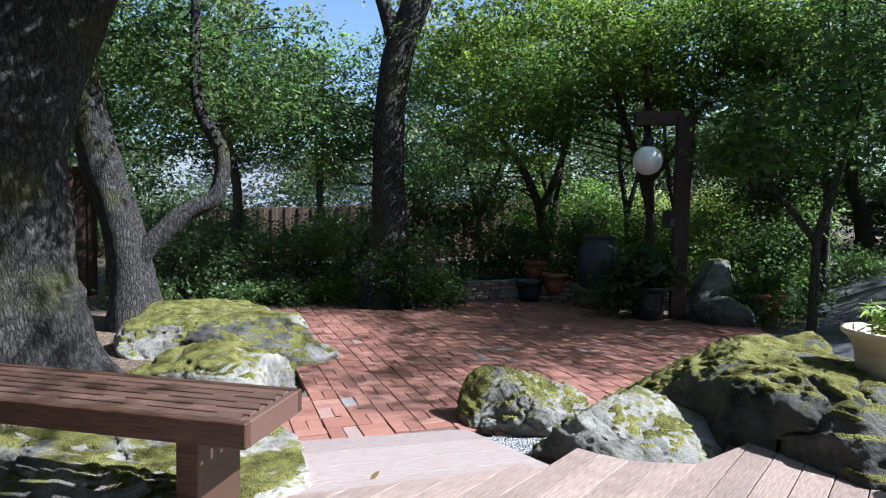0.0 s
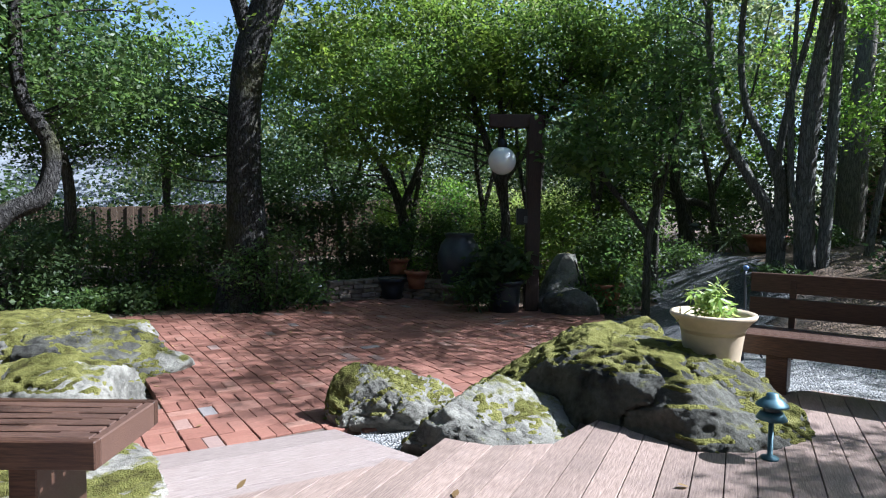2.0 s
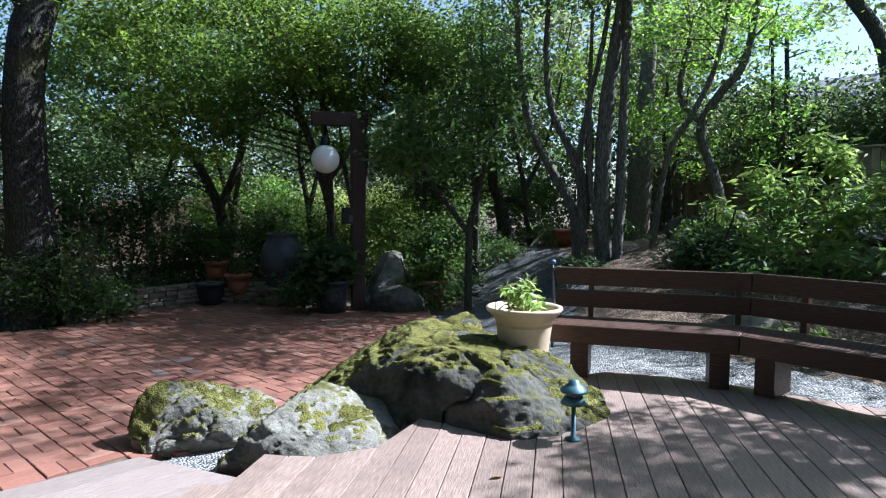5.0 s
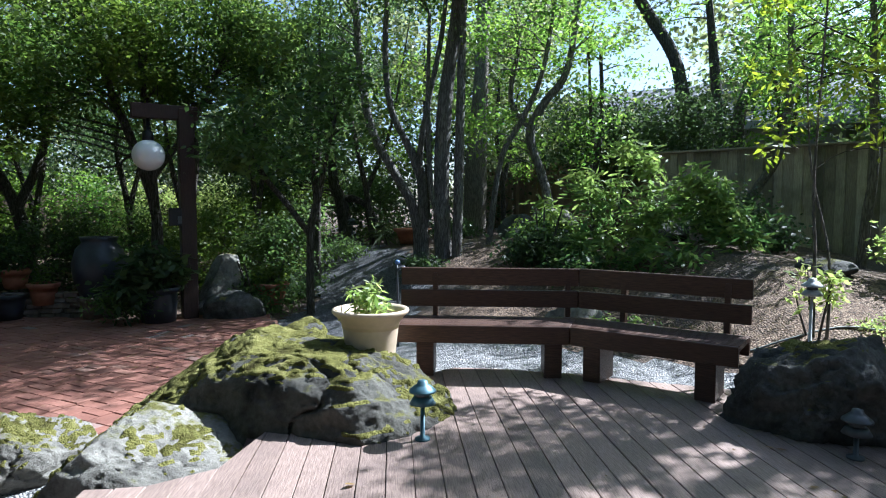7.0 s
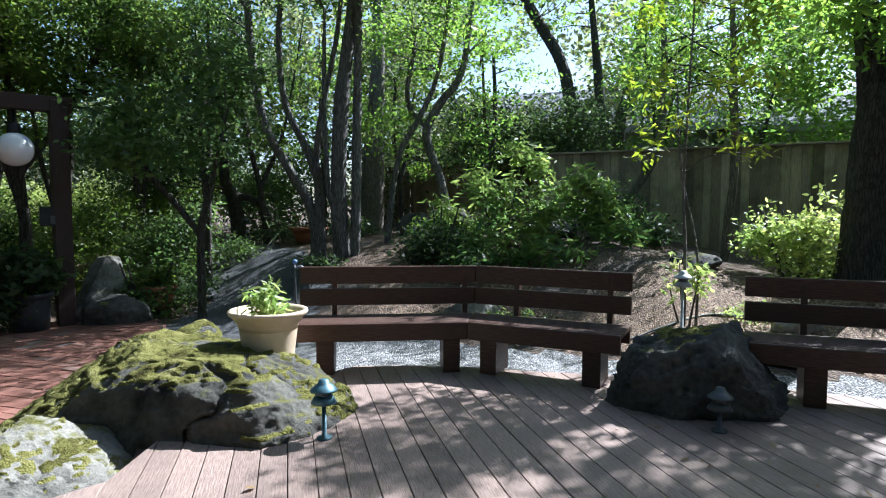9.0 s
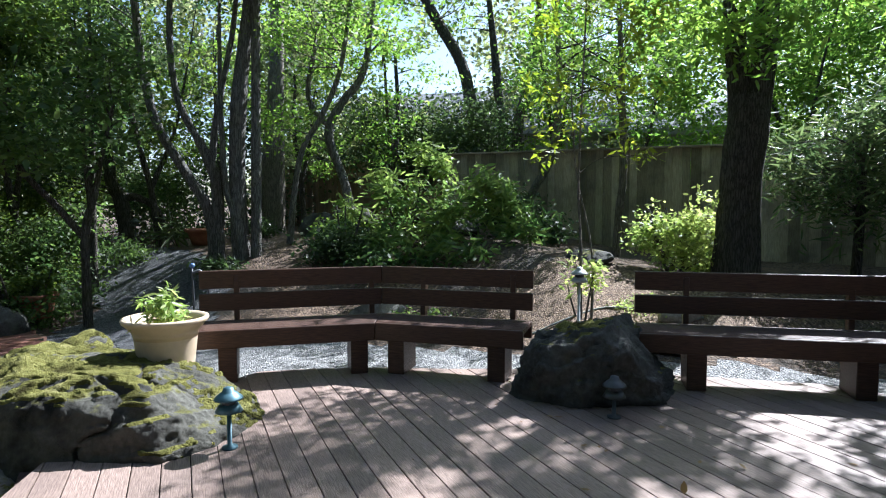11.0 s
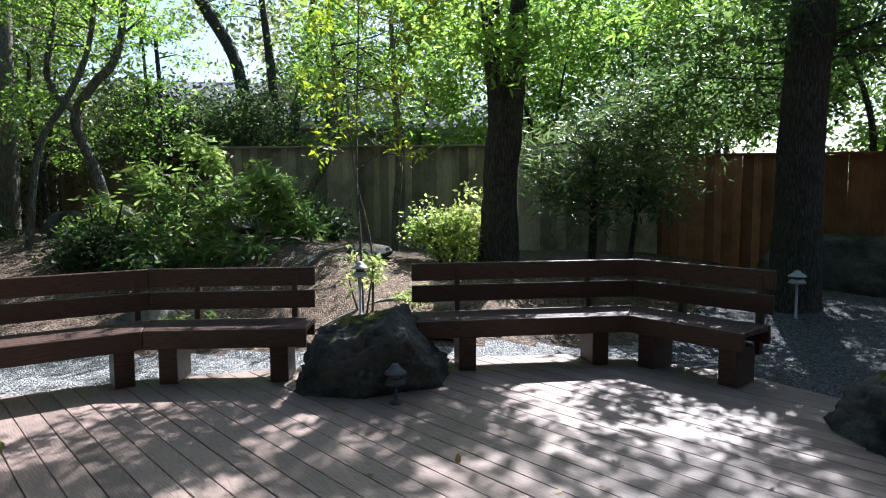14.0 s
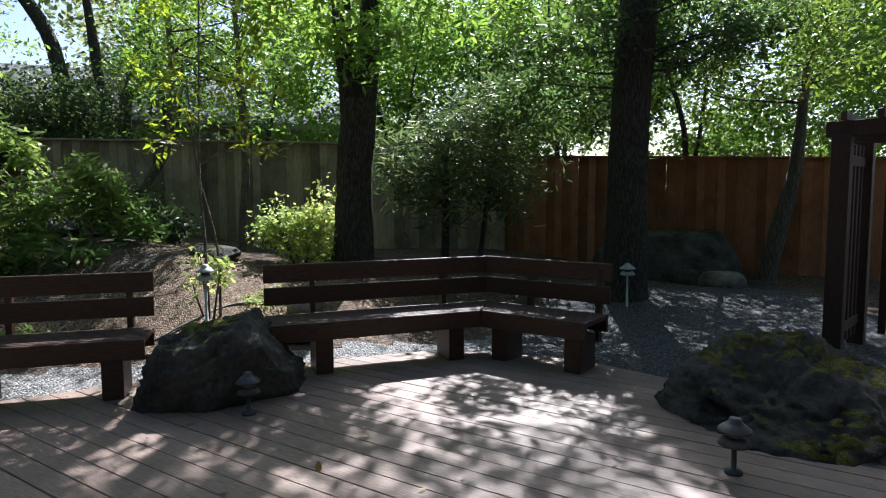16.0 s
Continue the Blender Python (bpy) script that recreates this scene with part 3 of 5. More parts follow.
# ---------- boulders ----------
def rock(name, label, at, size, rz, seed, mat, detail=5, cuts=7, rough=0.13, tilt=(0, 0), tops=(), square=2.3, ledge=0.035, moss=0.0, moss_way=(0, 0, 1), bed=(0.15, 0.1, 1.0)):
    """A boulder: a squared-off ball cut by random planes, bedded in ledges, cracked and roughened; moss cushions lie on it as a part."""
    rng = random.Random(seed)
    bm = bmesh.new()
    bmesh.ops.create_icosphere(bm, subdivisions=detail, radius=1.0)
    planes = []
    for _ in range(cuts):
        n = Vector((rng.gauss(0, 1), rng.gauss(0, 1), rng.gauss(0.25, 0.7))).normalized()
        planes.append((n, rng.uniform(0.66, 0.9)))
    planes += [(Vector(t[:3]).normalized(), t[3]) for t in tops]
    bed = Vector(bed).normalized()
    big = (size[0] * size[1] * size[2]) ** (1 / 3)
    for v in bm.verts:
        p = v.co.copy()
        p /= (abs(p.x) ** square + abs(p.y) ** square + abs(p.z) ** square) ** (1 / square)
        for n, d in planes:
            over = p.dot(n) - d
            if over > 0:
                p -= n * over * 0.92
        out = p.normalized()
        w = Vector((p.x * size[0], p.y * size[1], p.z * size[2]))
        q = w * (1.15 / big) + Vector((seed * 3.1, seed * 1.7, 0))
        d = rough * (noise.noise(q) + 0.6 * noise.noise(q * 2.1) + 0.45 * abs(noise.noise(q * 4.3)) + 0.3 * abs(noise.noise(q * 8.5)) + 0.15 * noise.noise(q * 17) + 0.09 * noise.noise(q * 36))
        layer = (w.dot(bed) + 0.10 * noise.noise(q * 1.2) + 0.03 * noise.noise(q * 4)) / (0.15 * (big / 0.6) ** 0.5)
        f = layer - math.floor(layer)
        strong = max(0.0, 0.45 + noise.noise(q * 1.6 + Vector((4, 1, 8))))
        d += ledge * strong * ((f - 0.5) if f < 0.88 else (0.38 - 7.3 * (f - 0.88)))
        crack = noise.noise(q * 1.15 + Vector((9, 4, 2)) + 0.25 * noise.noise_vector(q * 3))
        if abs(crack) < 0.022:
            d -= 0.075 * (1 - abs(crack) / 0.022)
        w += Vector((out.x * size[0], out.y * size[1], out.z * size[2])).normalized() * d * big
        v.co = w
    for f in bm.faces:
        f.smooth = True
    bm.normal_update()
    cushions = None
    if moss:
        way = Vector(moss_way).normalized()
        def mossy(f):
            c = f.calc_center_median()
            grow = noise.noise(c * 2.6 + Vector((seed, 0, 5))) * 0.7 + noise.noise(c * 6.5) * 0.3 + noise.noise(c * 19.0) * 0.1
            return f.normal.dot(way) + grow > 1.25 - moss and f.normal.z > -0.1
        chosen = [f for f in bm.faces if mossy(f)]
        picked = set(chosen)
        cushions = bmesh.new()
        made = {}
        for f in chosen:
            ring = []
            for v in f.verts:
                if v not in made:
                    rim = any(g not in picked for g in v.link_faces)
                    lift = -0.006 if rim else 0.010 + 0.012 * (0.5 + noise.noise(v.co * 14)) + 0.006 * noise.noise(v.co * 55)
                    made[v] = cushions.verts.new(v.co + v.normal * lift)
                ring.append(made[v])
            cushions.faces.new(ring).smooth = True
    ob = part(name, bm, mat)
    ob.matrix_world = pose(*at, tilt[0], tilt[1], rz)
    if moss and chosen:
        tagged(part("moss", cushions, MOSS, ob), "yellow-green cushion moss", kind="stuff")
    return tagged(ob, label, "boulder", "garden boulders")


rock("boulder", "large grey boulder capped with yellow-green moss beside the deck", (2.36, 4.15, -0.17), (0.76, 1.42, 0.60), 15, 3, ROCK, 7, 3, 0.085, tops=((0.05, -0.03, 1, 0.90), (-1, -0.3, 0.1, 0.88), (-0.3, 0.72, 0.62, 0.66), (0.1, -0.8, 0.6, 0.96)), square=2.5, ledge=0.10, moss=0.66, moss_way=(-0.15, 0.25, 1))
rock("boulder", "low grey lichened boulder with moss patches at the deck edge", (0.74, 4.32, -0.14), (0.47, 0.34, 0.36), 20, 8, ROCK_BARE, 6, 7, 0.09, tops=((0.3, -0.35, 1, 0.62), (-0.7, -0.4, 0.6, 0.70)), square=2.6, ledge=0.09, moss=0.66, moss_way=(-0.5, 0.2, 0.85))
rock("boulder", "pale lichened boulder with a moss cap among the deck boards", (1.25, 3.66, -0.15), (0.56, 0.50, 0.38), -35, 13, ROCK_BARE, 6, 7, 0.10, tops=((0.6, -0.25, 1, 0.50), (-0.8, 0.1, 0.7, 0.66)), square=2.6, ledge=0.12, moss=0.55, moss_way=(-0.5, 0.1, 0.85))
rock("boulder", "small dark mossy boulder beside the cream planter", (3.05, 4.76, -0.1), (0.38, 0.32, 0.46), 0, 15, ROCK, 5, 6, 0.1, moss=0.55)
rock("boulder", "dark rugged boulder with faint moss between two benches", (4.58, 1.10, 0.0), (0.50, 0.64, 0.56), 12, 23, ROCK_DARK, 6, 8, 0.17, tops=((0.1, 0.3, 1, 0.86), (-0.2, -0.9, 0.6, 0.72)), square=2.5, ledge=0.12, moss=0.3)
rock("boulder", "dark rugged boulder with moss at the gravel edge of the deck", (3.60, -2.72, -0.10), (0.74, 0.86, 0.52), 25, 25, ROCK_DARK, 6, 9, 0.22, square=2.3, ledge=0.12, moss=0.4)
rock("boulder", "broad low boulder covered with yellow moss beside the bricks", (-2.35, 7.0, -0.18), (0.98, 0.85, 0.44), 10, 31, ROCK_BARE, 6, 6, 0.1, tops=((-0.1, -0.1, 1, 0.9),), square=2.6, ledge=0.07, moss=0.68)
rock("boulder", "mossy boulder with a dark shaded face beside the terrace", (-1.72, 5.85, -0.2), (0.70, 0.6, 0.44), -15, 35, ROCK, 6, 6, 0.1, square=2.8, ledge=0.08, moss=0.6, moss_way=(0, 0.3, 1))
rock("boulder", "sloping mossy boulder behind the slatted bench", (-1.62, 4.75, -0.22), (0.75, 0.5, 0.42), 15, 37, ROCK_BARE, 6, 6, 0.1, ledge=0.07, moss=0.62)
rock("boulder", "small pale stone on the edge of the brick terrace", (-1.16, 6.05, -0.2), (0.34, 0.22, 0.17), -10, 41, ROCK_BARE, 4, 6)
rock("boulder", "low pale rock slab under the slatted bench", (-1.5, 3.62, -0.24), (1.15, 0.78, 0.27), -12, 44, ROCK_SLAB, 6, 5, 0.12, tops=((0.05, -0.1, 1, 0.6),), ledge=0.05, moss=0.32)
rock("boulder", "tilted grey stone behind the lamp post", (4.15, 8.9, 0.05), (0.42, 0.3, 0.62), 20, 47, ROCK_BARE, 5, 8, 0.13, (0, 25))
rock("boulder", "dark stone at the foot of the lamp post", (4.05, 8.35, -0.12), (0.42, 0.33, 0.32), 0, 49, ROCK_DARK, 5, 7)
rock("boulder", "dark mound-shaped boulder in front of the red fence", (9.4, -4.55, 0.1), (1.25, 0.9, 0.8), 30, 53, ROCK_DARK, 5, 6)
for k, (x, y, sx, sz) in enumerate(((6.6, 0.75, 0.3, 0.1), (7.6, 1.9, 0.35, 0.1), (8.5, 6.2, 0.6, 0.5), (9.3, 4.6, 0.5, 0.35), (5.9, 3.9, 0.35, 0.22), (9.6, 7.6, 0.5, 0.4), (8.2, -4.9, 0.35, 0.22))):
    rock("stone", "grey stone edging a planting bed", (x, y, ground_z(x, y) + 0.02), (sx, sx * 0.75, sz), k * 37, 60 + k, ROCK_DARK if k % 2 else ROCK_BARE, 4, 6)


# ---------- fences ----------
def fence(name, label, a, b, top_a, top_b, base, mat, width=0.145, cap=True, seed=1, gap=0.006):
    """A board fence from a to b with staggered boards, rails, posts and a cap."""
    rng = random.Random(seed)
    root = empty(name, (a[0], a[1], base), label, "fence", kind="structure")
    d = Vector((b[0] - a[0], b[1] - a[1], 0))
    length = d.length
    d.normalize()
    turn = math.atan2(d.y, d.x)
    n = int(length / width)
    h = (top_a + top_b) / 2 - base
    shared = []
    for k in range(4):
        bm = box_bm(width * (1.3 if k % 2 else 0.86), 0.020, h, (0, 0, h / 2), 0.004)
        me = bpy.data.meshes.new("board")
        bm.to_mesh(me)
        bm.free()
        shared.append(me)
    for k in range(n):
        s = (k + 0.5) * width
        z = (top_a + (top_b - top_a) * s / length) - h - base
        ob = part("board", shared[k % 4], mat, root)
        off = 0.026 if k % 2 else 0.0
        ob.matrix_basis = Matrix.Translation((d.x * s - d.y * off, d.y * s + d.x * off, z + rng.uniform(-0.012, 0.004))) @ Matrix.Rotation(turn + rng.uniform(-0.01, 0.01), 4, "Z") @ Matrix.Rotation(rng.uniform(-0.006, 0.006), 4, "Y")
    for s in np.arange(0, length + 0.1, 2.4):
        z = top_a + (top_b - top_a) * s / length
        p = part("post", box_bm(0.09, 0.09, z - base + 0.03, (0, 0, (z - base) / 2), 0.004), mat, root)
        p.matrix_basis = Matrix.Translation((d.x * s - d.y * 0.09, d.y * s + d.x * 0.09, 0)) @ Matrix.Rotation(turn, 4, "Z")
    if cap:
        bm = box_bm(length, 0.14, 0.035, (length / 2, 0, 0), 0.005)
        c = part("cap_rail", bm, mat, root)
        c.matrix_basis = Matrix.Translation((0, 0, top_a - base + 0.012)) @ Matrix.Rotation(turn, 4, "Z") @ Matrix.Rotation(-math.atan2(top_b - top_a, length), 4, "Y")
    return root


fence("fence_east", "weathered grey board fence with a cap rail behind shrubs", (11.0, 5.6), (11.2, -2.4), 2.36, 2.30, 0.2, FENCE, seed=3)
fence("fence_south", "reddish-brown board fence in shade", (11.36, -2.2), (7.2, -8.4), 2.12, 1.84, -0.05, FENCE_RED, seed=5)
fence("fence_northeast", "brown board fence seen through tree trunks", (14.2, 13.5), (11.6, 5.7), 2.45, 2.4, 0.5, FENCE_TAN, seed=7)
fence("fence_north", "sunlit brown board fence behind dense shrubs", (-9.0, 15.2), (8.0, 15.8), 1.08, 1.8, -0.25, FENCE_BROWN, 0.16, False, 9)
fence("fence_west", "dark brown board fence beside oak trunks", (-7.2, 9.2), (-5.3, 10.3), 1.9, 1.9, -0.2, POSTW, 0.16, False, 11)

# ---------- trees ----------
tree("oak", "old oak with thick furrowed grey bark and mossy root flare",
     [[(-3.03, 4.71, -0.25, 0.78), (-3.02, 4.69, 0.20, 0.50), (-3.05, 4.68, 0.7, 0.395), (-3.05, 4.68, 1.13, 0.365), (-3.05, 4.66, 1.75, 0.35), (-2.92, 4.74, 2.39, 0.35), (-2.75, 4.84, 2.84, 0.31), (-2.4, 5.0, 3.9, 0.26), (-2.0, 5.3, 5.4, 0.16)],
      [(-3.0, 4.7, 2.3, 0.3), (-3.5, 4.9, 3.1, 0.24), (-4.2, 5.3, 4.4, 0.14)]],
     # the last two blobs are unseen clumps added to shade the trunk
     [(-2.4, 5.4, 5.6, 2.4, 2.2, 1.2, 60), (-0.6, 4.0, 4.3, 1.0, 0.9, 0.6, 30), (-1.1, 4.1, 3.5, 0.6, 0.7, 0.35, 14)], LEAF_OAK, BARK_OAK, 0.078, 0.5, 125, seed=1, rough=0.07, sides=28)
tree("oak", "leaning oak with pale sunlit base and forked trunk",
     [[(-3.62, 7.77, -0.3, 0.38), (-3.65, 7.75, 0.33, 0.27), (-3.76, 7.70, 1.04, 0.235), (-3.90, 7.62, 1.6, 0.23), (-4.0, 7.57, 2.05, 0.225), (-4.13, 7.5, 2.84, 0.19), (-4.16, 7.48, 3.6, 0.165), (-4.3, 7.41, 5.2, 0.1)],
      [(-3.66, 7.70, 0.45, 0.12), (-3.41, 7.76, 0.83, 0.125), (-3.05, 7.86, 1.2, 0.12), (-2.68, 7.94, 1.44, 0.105), (-2.61, 7.95, 1.98, 0.093), (-2.86, 7.87, 2.53, 0.077), (-2.9, 7.86, 3.3, 0.062), (-2.9, 7.96, 4.6, 0.04)]],
     [(-3.9, 8.0, 4.6, 2.0, 1.6, 1.3, 80), (-2.6, 8.6, 3.2, 1.3, 1.0, 0.9, 55), (-4.6, 8.2, 2.7, 1.0, 1.0, 0.8, 30)], LEAF_OAK, BARK_OAK, 0.078, 0.5, 125, seed=2, sides=20)
tree("oak", "tall dark oak with a slightly curved trunk",
     [[(-0.67, 9.76, -0.44, 0.46), (-0.61, 9.77, 0.33, 0.339), (-0.58, 9.77, 0.86, 0.303), (-0.63, 9.76, 1.92, 0.25), (-0.6, 9.77, 2.97, 0.232), (-0.5, 9.77, 3.66, 0.232), (-0.22, 9.78, 4.53, 0.22), (0.21, 9.79, 5.73, 0.17), (0.5, 9.8, 7.5, 0.1)],
      [(-0.5, 9.77, 3.7, 0.15), (-0.8, 9.6, 4.6, 0.10), (-1.3, 9.4, 5.8, 0.06)]],
     # second and third blobs: added above view to shade the undergrowth
     [(0.3, 9.8, 6.2, 2.6, 2.0, 1.3, 80), (0.8, 11.6, 6.8, 2.2, 1.5, 0.8, 34), (1.4, 9.0, 6.8, 2.0, 1.2, 0.7, 22), (-1.9, 10.6, 2.6, 1.3, 1.0, 0.9, 45)], LEAF_OAK, BARK_OAK, 0.078, 0.5, 125, seed=3, sides=20)
tree("oak", "small oak with thin stems in dense foliage", [[(-3.3, 10.5, -0.2, 0.1), (-3.2, 10.5, 1.5, 0.08), (-3.5, 10.6, 3.0, 0.06), (-3.3, 10.7, 4.4, 0.04)]],
     [(-3.3, 10.8, 3.3, 1.8, 1.3, 1.5, 110), (-5.0, 11.0, 3.4, 1.6, 1.3, 1.8, 80)], LEAF_OAK, BARK, 0.078, 0.5, 125, seed=4)
tree("maple", "spreading green maple with feathery sunlit leaves",
     [[(3.6, 9.97, -0.2, 0.10), (3.6, 9.97, 0.74, 0.087), (3.59, 9.98, 1.29, 0.077), (3.44, 10.03, 1.93, 0.068), (3.21, 10.11, 2.66, 0.058), (2.97, 10.18, 3.39, 0.048), (2.75, 10.24, 4.3, 0.03)],
      [(3.61, 9.97, 1.0, 0.068), (3.56, 9.99, 2.02, 0.058), (3.49, 10.01, 2.92, 0.048), (3.43, 10.03, 4.2, 0.03)], [(3.5, 10.0, 1.7, 0.05), (4.2, 9.8, 2.8, 0.04), (4.6, 9.6, 3.8, 0.03)]],
     [(2.0, 9.9, 3.7, 2.3, 1.2, 1.1, 190), (4.2, 9.9, 3.9, 1.8, 1.2, 1.0, 130), (1.2, 9.6, 2.4, 1.0, 0.8, 0.5, 30)], LEAF_MAPLE, BARK, 0.080, 0.52, 112, (0.25, 0.25, 0.06), 5, flat=0.6)
tree("oak", "forked shrubby oak with bare lower stems",
     [[(2.36, 12.27, 0.0, 0.12), (2.3, 12.28, 0.9, 0.11), (2.12, 12.32, 1.58, 0.091), (1.79, 12.37, 2.25, 0.068), (1.33, 12.42, 2.91, 0.05), (1.0, 12.5, 3.8, 0.03)],
      [(2.2, 12.25, 1.3, 0.079), (2.49, 12.15, 2.03, 0.068), (2.63, 12.12, 2.58, 0.056), (2.72, 12.1, 3.6, 0.04)]],
     # the blob at z 6.2 is an unseen addition that shades the shrubs
     [(0.8, 12.6, 3.7, 1.9, 1.2, 1.1, 90), (3.2, 12.4, 3.6, 1.6, 1.2, 1.1, 70), (0.4, 12.3, 1.7, 1.3, 0.8, 0.6, 45), (3.4, 10.9, 6.2, 2.0, 1.5, 0.8, 34)], LEAF_OAK, BARK, 0.078, 0.5, 125, seed=6)
tree("dogwood", "small tree with a dark crooked stem and broad leaves",
     [[(5.0, 7.86, -0.2, 0.065), (5.0, 7.86, 0.53, 0.055), (5.02, 7.85, 1.11, 0.055), (5.12, 7.78, 1.55, 0.042), (5.19, 7.74, 1.97, 0.030), (5.3, 7.6, 2.7, 0.022)],
      [(5.01, 7.85, 0.95, 0.049), (4.74, 8.02, 1.4, 0.042), (4.44, 8.19, 1.84, 0.037), (4.24, 8.29, 2.4, 0.025)]],
     [(4.8, 8.1, 2.4, 1.2, 0.8, 0.7, 34), (5.4, 8.3, 3.5, 1.2, 0.9, 0.6, 18)], LEAF_OAK, BARK, 0.11, 0.55, 60, (0.22, 0.22, 0.10), 7)
tree("oak", "bent trunk with a sideways branch among shrubs",
     [[(7.89, 11.05, 0.3, 0.17), (7.88, 11.06, 1.09, 0.147), (7.8, 11.11, 1.57, 0.135), (7.69, 11.19, 1.93, 0.111), (7.65, 11.22, 3.2, 0.07)], [(7.8, 11.1, 1.55, 0.086), (8.07, 10.92, 1.53, 0.074), (8.31, 10.74, 1.33, 0.061), (8.44, 10.64, 0.96, 0.049)]],
     [(7.4, 11.3, 3.9, 1.9, 1.4, 1.3, 100), (6.4, 11.5, 2.4, 1.1, 1.0, 0.9, 50)], LEAF_DARK, BARK, 0.085, 0.5, 80, seed=8)
tree("oak", "cluster of slender leaning trunks with thin canopy",
     [[(6.92, 7.61, -0.1, 0.126), (6.89, 7.63, 1.16, 0.096), (6.63, 7.86, 1.89, 0.075), (6.36, 8.08, 2.52, 0.069), (6.21, 8.19, 3.33, 0.062), (6.13, 8.25, 4.65, 0.055), (6.09, 8.28, 6.4, 0.037)],
      [(6.91, 7.48, -0.1, 0.096), (6.89, 7.5, 1.52, 0.081), (6.84, 7.54, 1.98, 0.089), (6.69, 7.68, 2.43, 0.061), (6.51, 7.83, 2.96, 0.055), (6.44, 7.88, 3.85, 0.047), (6.5, 7.83, 5.6, 0.030)],
      [(6.84, 7.54, 1.9, 0.061), (6.89, 7.5, 2.52, 0.055), (6.99, 7.41, 3.24, 0.047), (7.12, 7.29, 4.13, 0.041), (7.23, 7.17, 5.6, 0.030)]],
     [(6.0, 8.2, 5.4, 2.0, 1.6, 1.0, 34), (5.6, 9.2, 4.0, 1.3, 1.0, 0.8, 34)], LEAF_OAK, BARK_GREY, 0.078, 0.5, 108, seed=9)
tree("oak", "pair of tall straight dark trunks behind the bench",
     [[(7.09, 7.17, -0.1, 0.141), (7.04, 7.22, 1.52, 0.128), (7.07, 7.19, 2.87, 0.121), (7.16, 7.1, 3.93, 0.104), (7.22, 7.04, 4.62, 0.096), (7.27, 6.99, 6.6, 0.070)],
      [(7.14, 6.98, -0.1, 0.088), (7.17, 6.95, 1.97, 0.079), (7.19, 6.93, 3.29, 0.071), (7.21, 6.91, 4.59, 0.063), (7.25, 6.87, 6.2, 0.044)],
      [(7.07, 7.05, 0.0, 0.055), (6.94, 7.18, 1.16, 0.055), (6.85, 7.26, 1.7, 0.048), (6.82, 7.29, 2.85, 0.040), (6.84, 7.28, 4.4, 0.026)]],
     # every blob after the first hangs unseen, added to dapple the terrace
     [(7.3, 7.2, 5.4, 1.8, 1.6, 0.9, 50), (7.2, 5.5, 5.3, 1.7, 1.3, 0.7, 60), (6.4, 6.7, 5.8, 1.8, 1.3, 0.7, 80), (4.7, 7.2, 6.1, 1.2, 1.0, 0.5, 30), (5.2, 4.6, 6.2, 1.2, 1.0, 0.4, 19), (6.6, 3.5, 6.5, 1.0, 0.9, 0.3, 9)], LEAF_OAK, BARK_GREY, 0.078, 0.5, 108, seed=10)
tree("eucalyptus", "tall pale smooth trunk behind the trunk cluster",
     [[(10.34, 9.57, 0.3, 0.27), (10.36, 9.54, 2.22, 0.242), (10.43, 9.47, 4.08, 0.166), (10.47, 9.43, 5.92, 0.14), (10.49, 9.4, 8.4, 0.1)]],
     [(10.4, 9.8, 7.5, 2.2, 1.8, 1.6, 80)], LEAF_FAR, BARK_PALE, 0.10, 0.3, 70, seed=11)
tree("ash", "thin leaning stem with light green leaves", [[(7.91, 7.03, 0.3, 0.06), (8.06, 6.86, 2.1, 0.048), (8.3, 6.58, 2.84, 0.048), (8.5, 6.31, 3.66, 0.038), (8.64, 6.12, 5.2, 0.03)]],
     [(8.3, 6.8, 4.4, 1.4, 1.2, 1.0, 40)], LEAF_LIGHT, BARK_GREY, 0.085, 0.5, 60, seed=12)
tree("ash", "twisting dark stem with thin light green canopy",
     [[(9.05, 6.4, 0.6, 0.09), (8.93, 6.57, 1.74, 0.08), (8.77, 6.79, 2.62, 0.08), (8.92, 6.58, 3.19, 0.07), (9.14, 6.28, 3.75, 0.06), (9.26, 6.1, 5.3, 0.04)], [(8.8, 6.75, 2.7, 0.06), (8.5, 7.0, 3.2, 0.05), (8.6, 6.9, 4.2, 0.035)]],
     # third blob: added out of view to throw streaky shade on the bricks
     [(9.0, 6.6, 4.4, 1.5, 1.3, 1.0, 40), (8.6, 7.4, 2.7, 0.9, 0.8, 0.5, 16), (6.4, 4.3, 5.7, 1.6, 1.2, 0.6, 26)], LEAF_LIGHT, BARK_GREY, 0.085, 0.5, 60, seed=13)
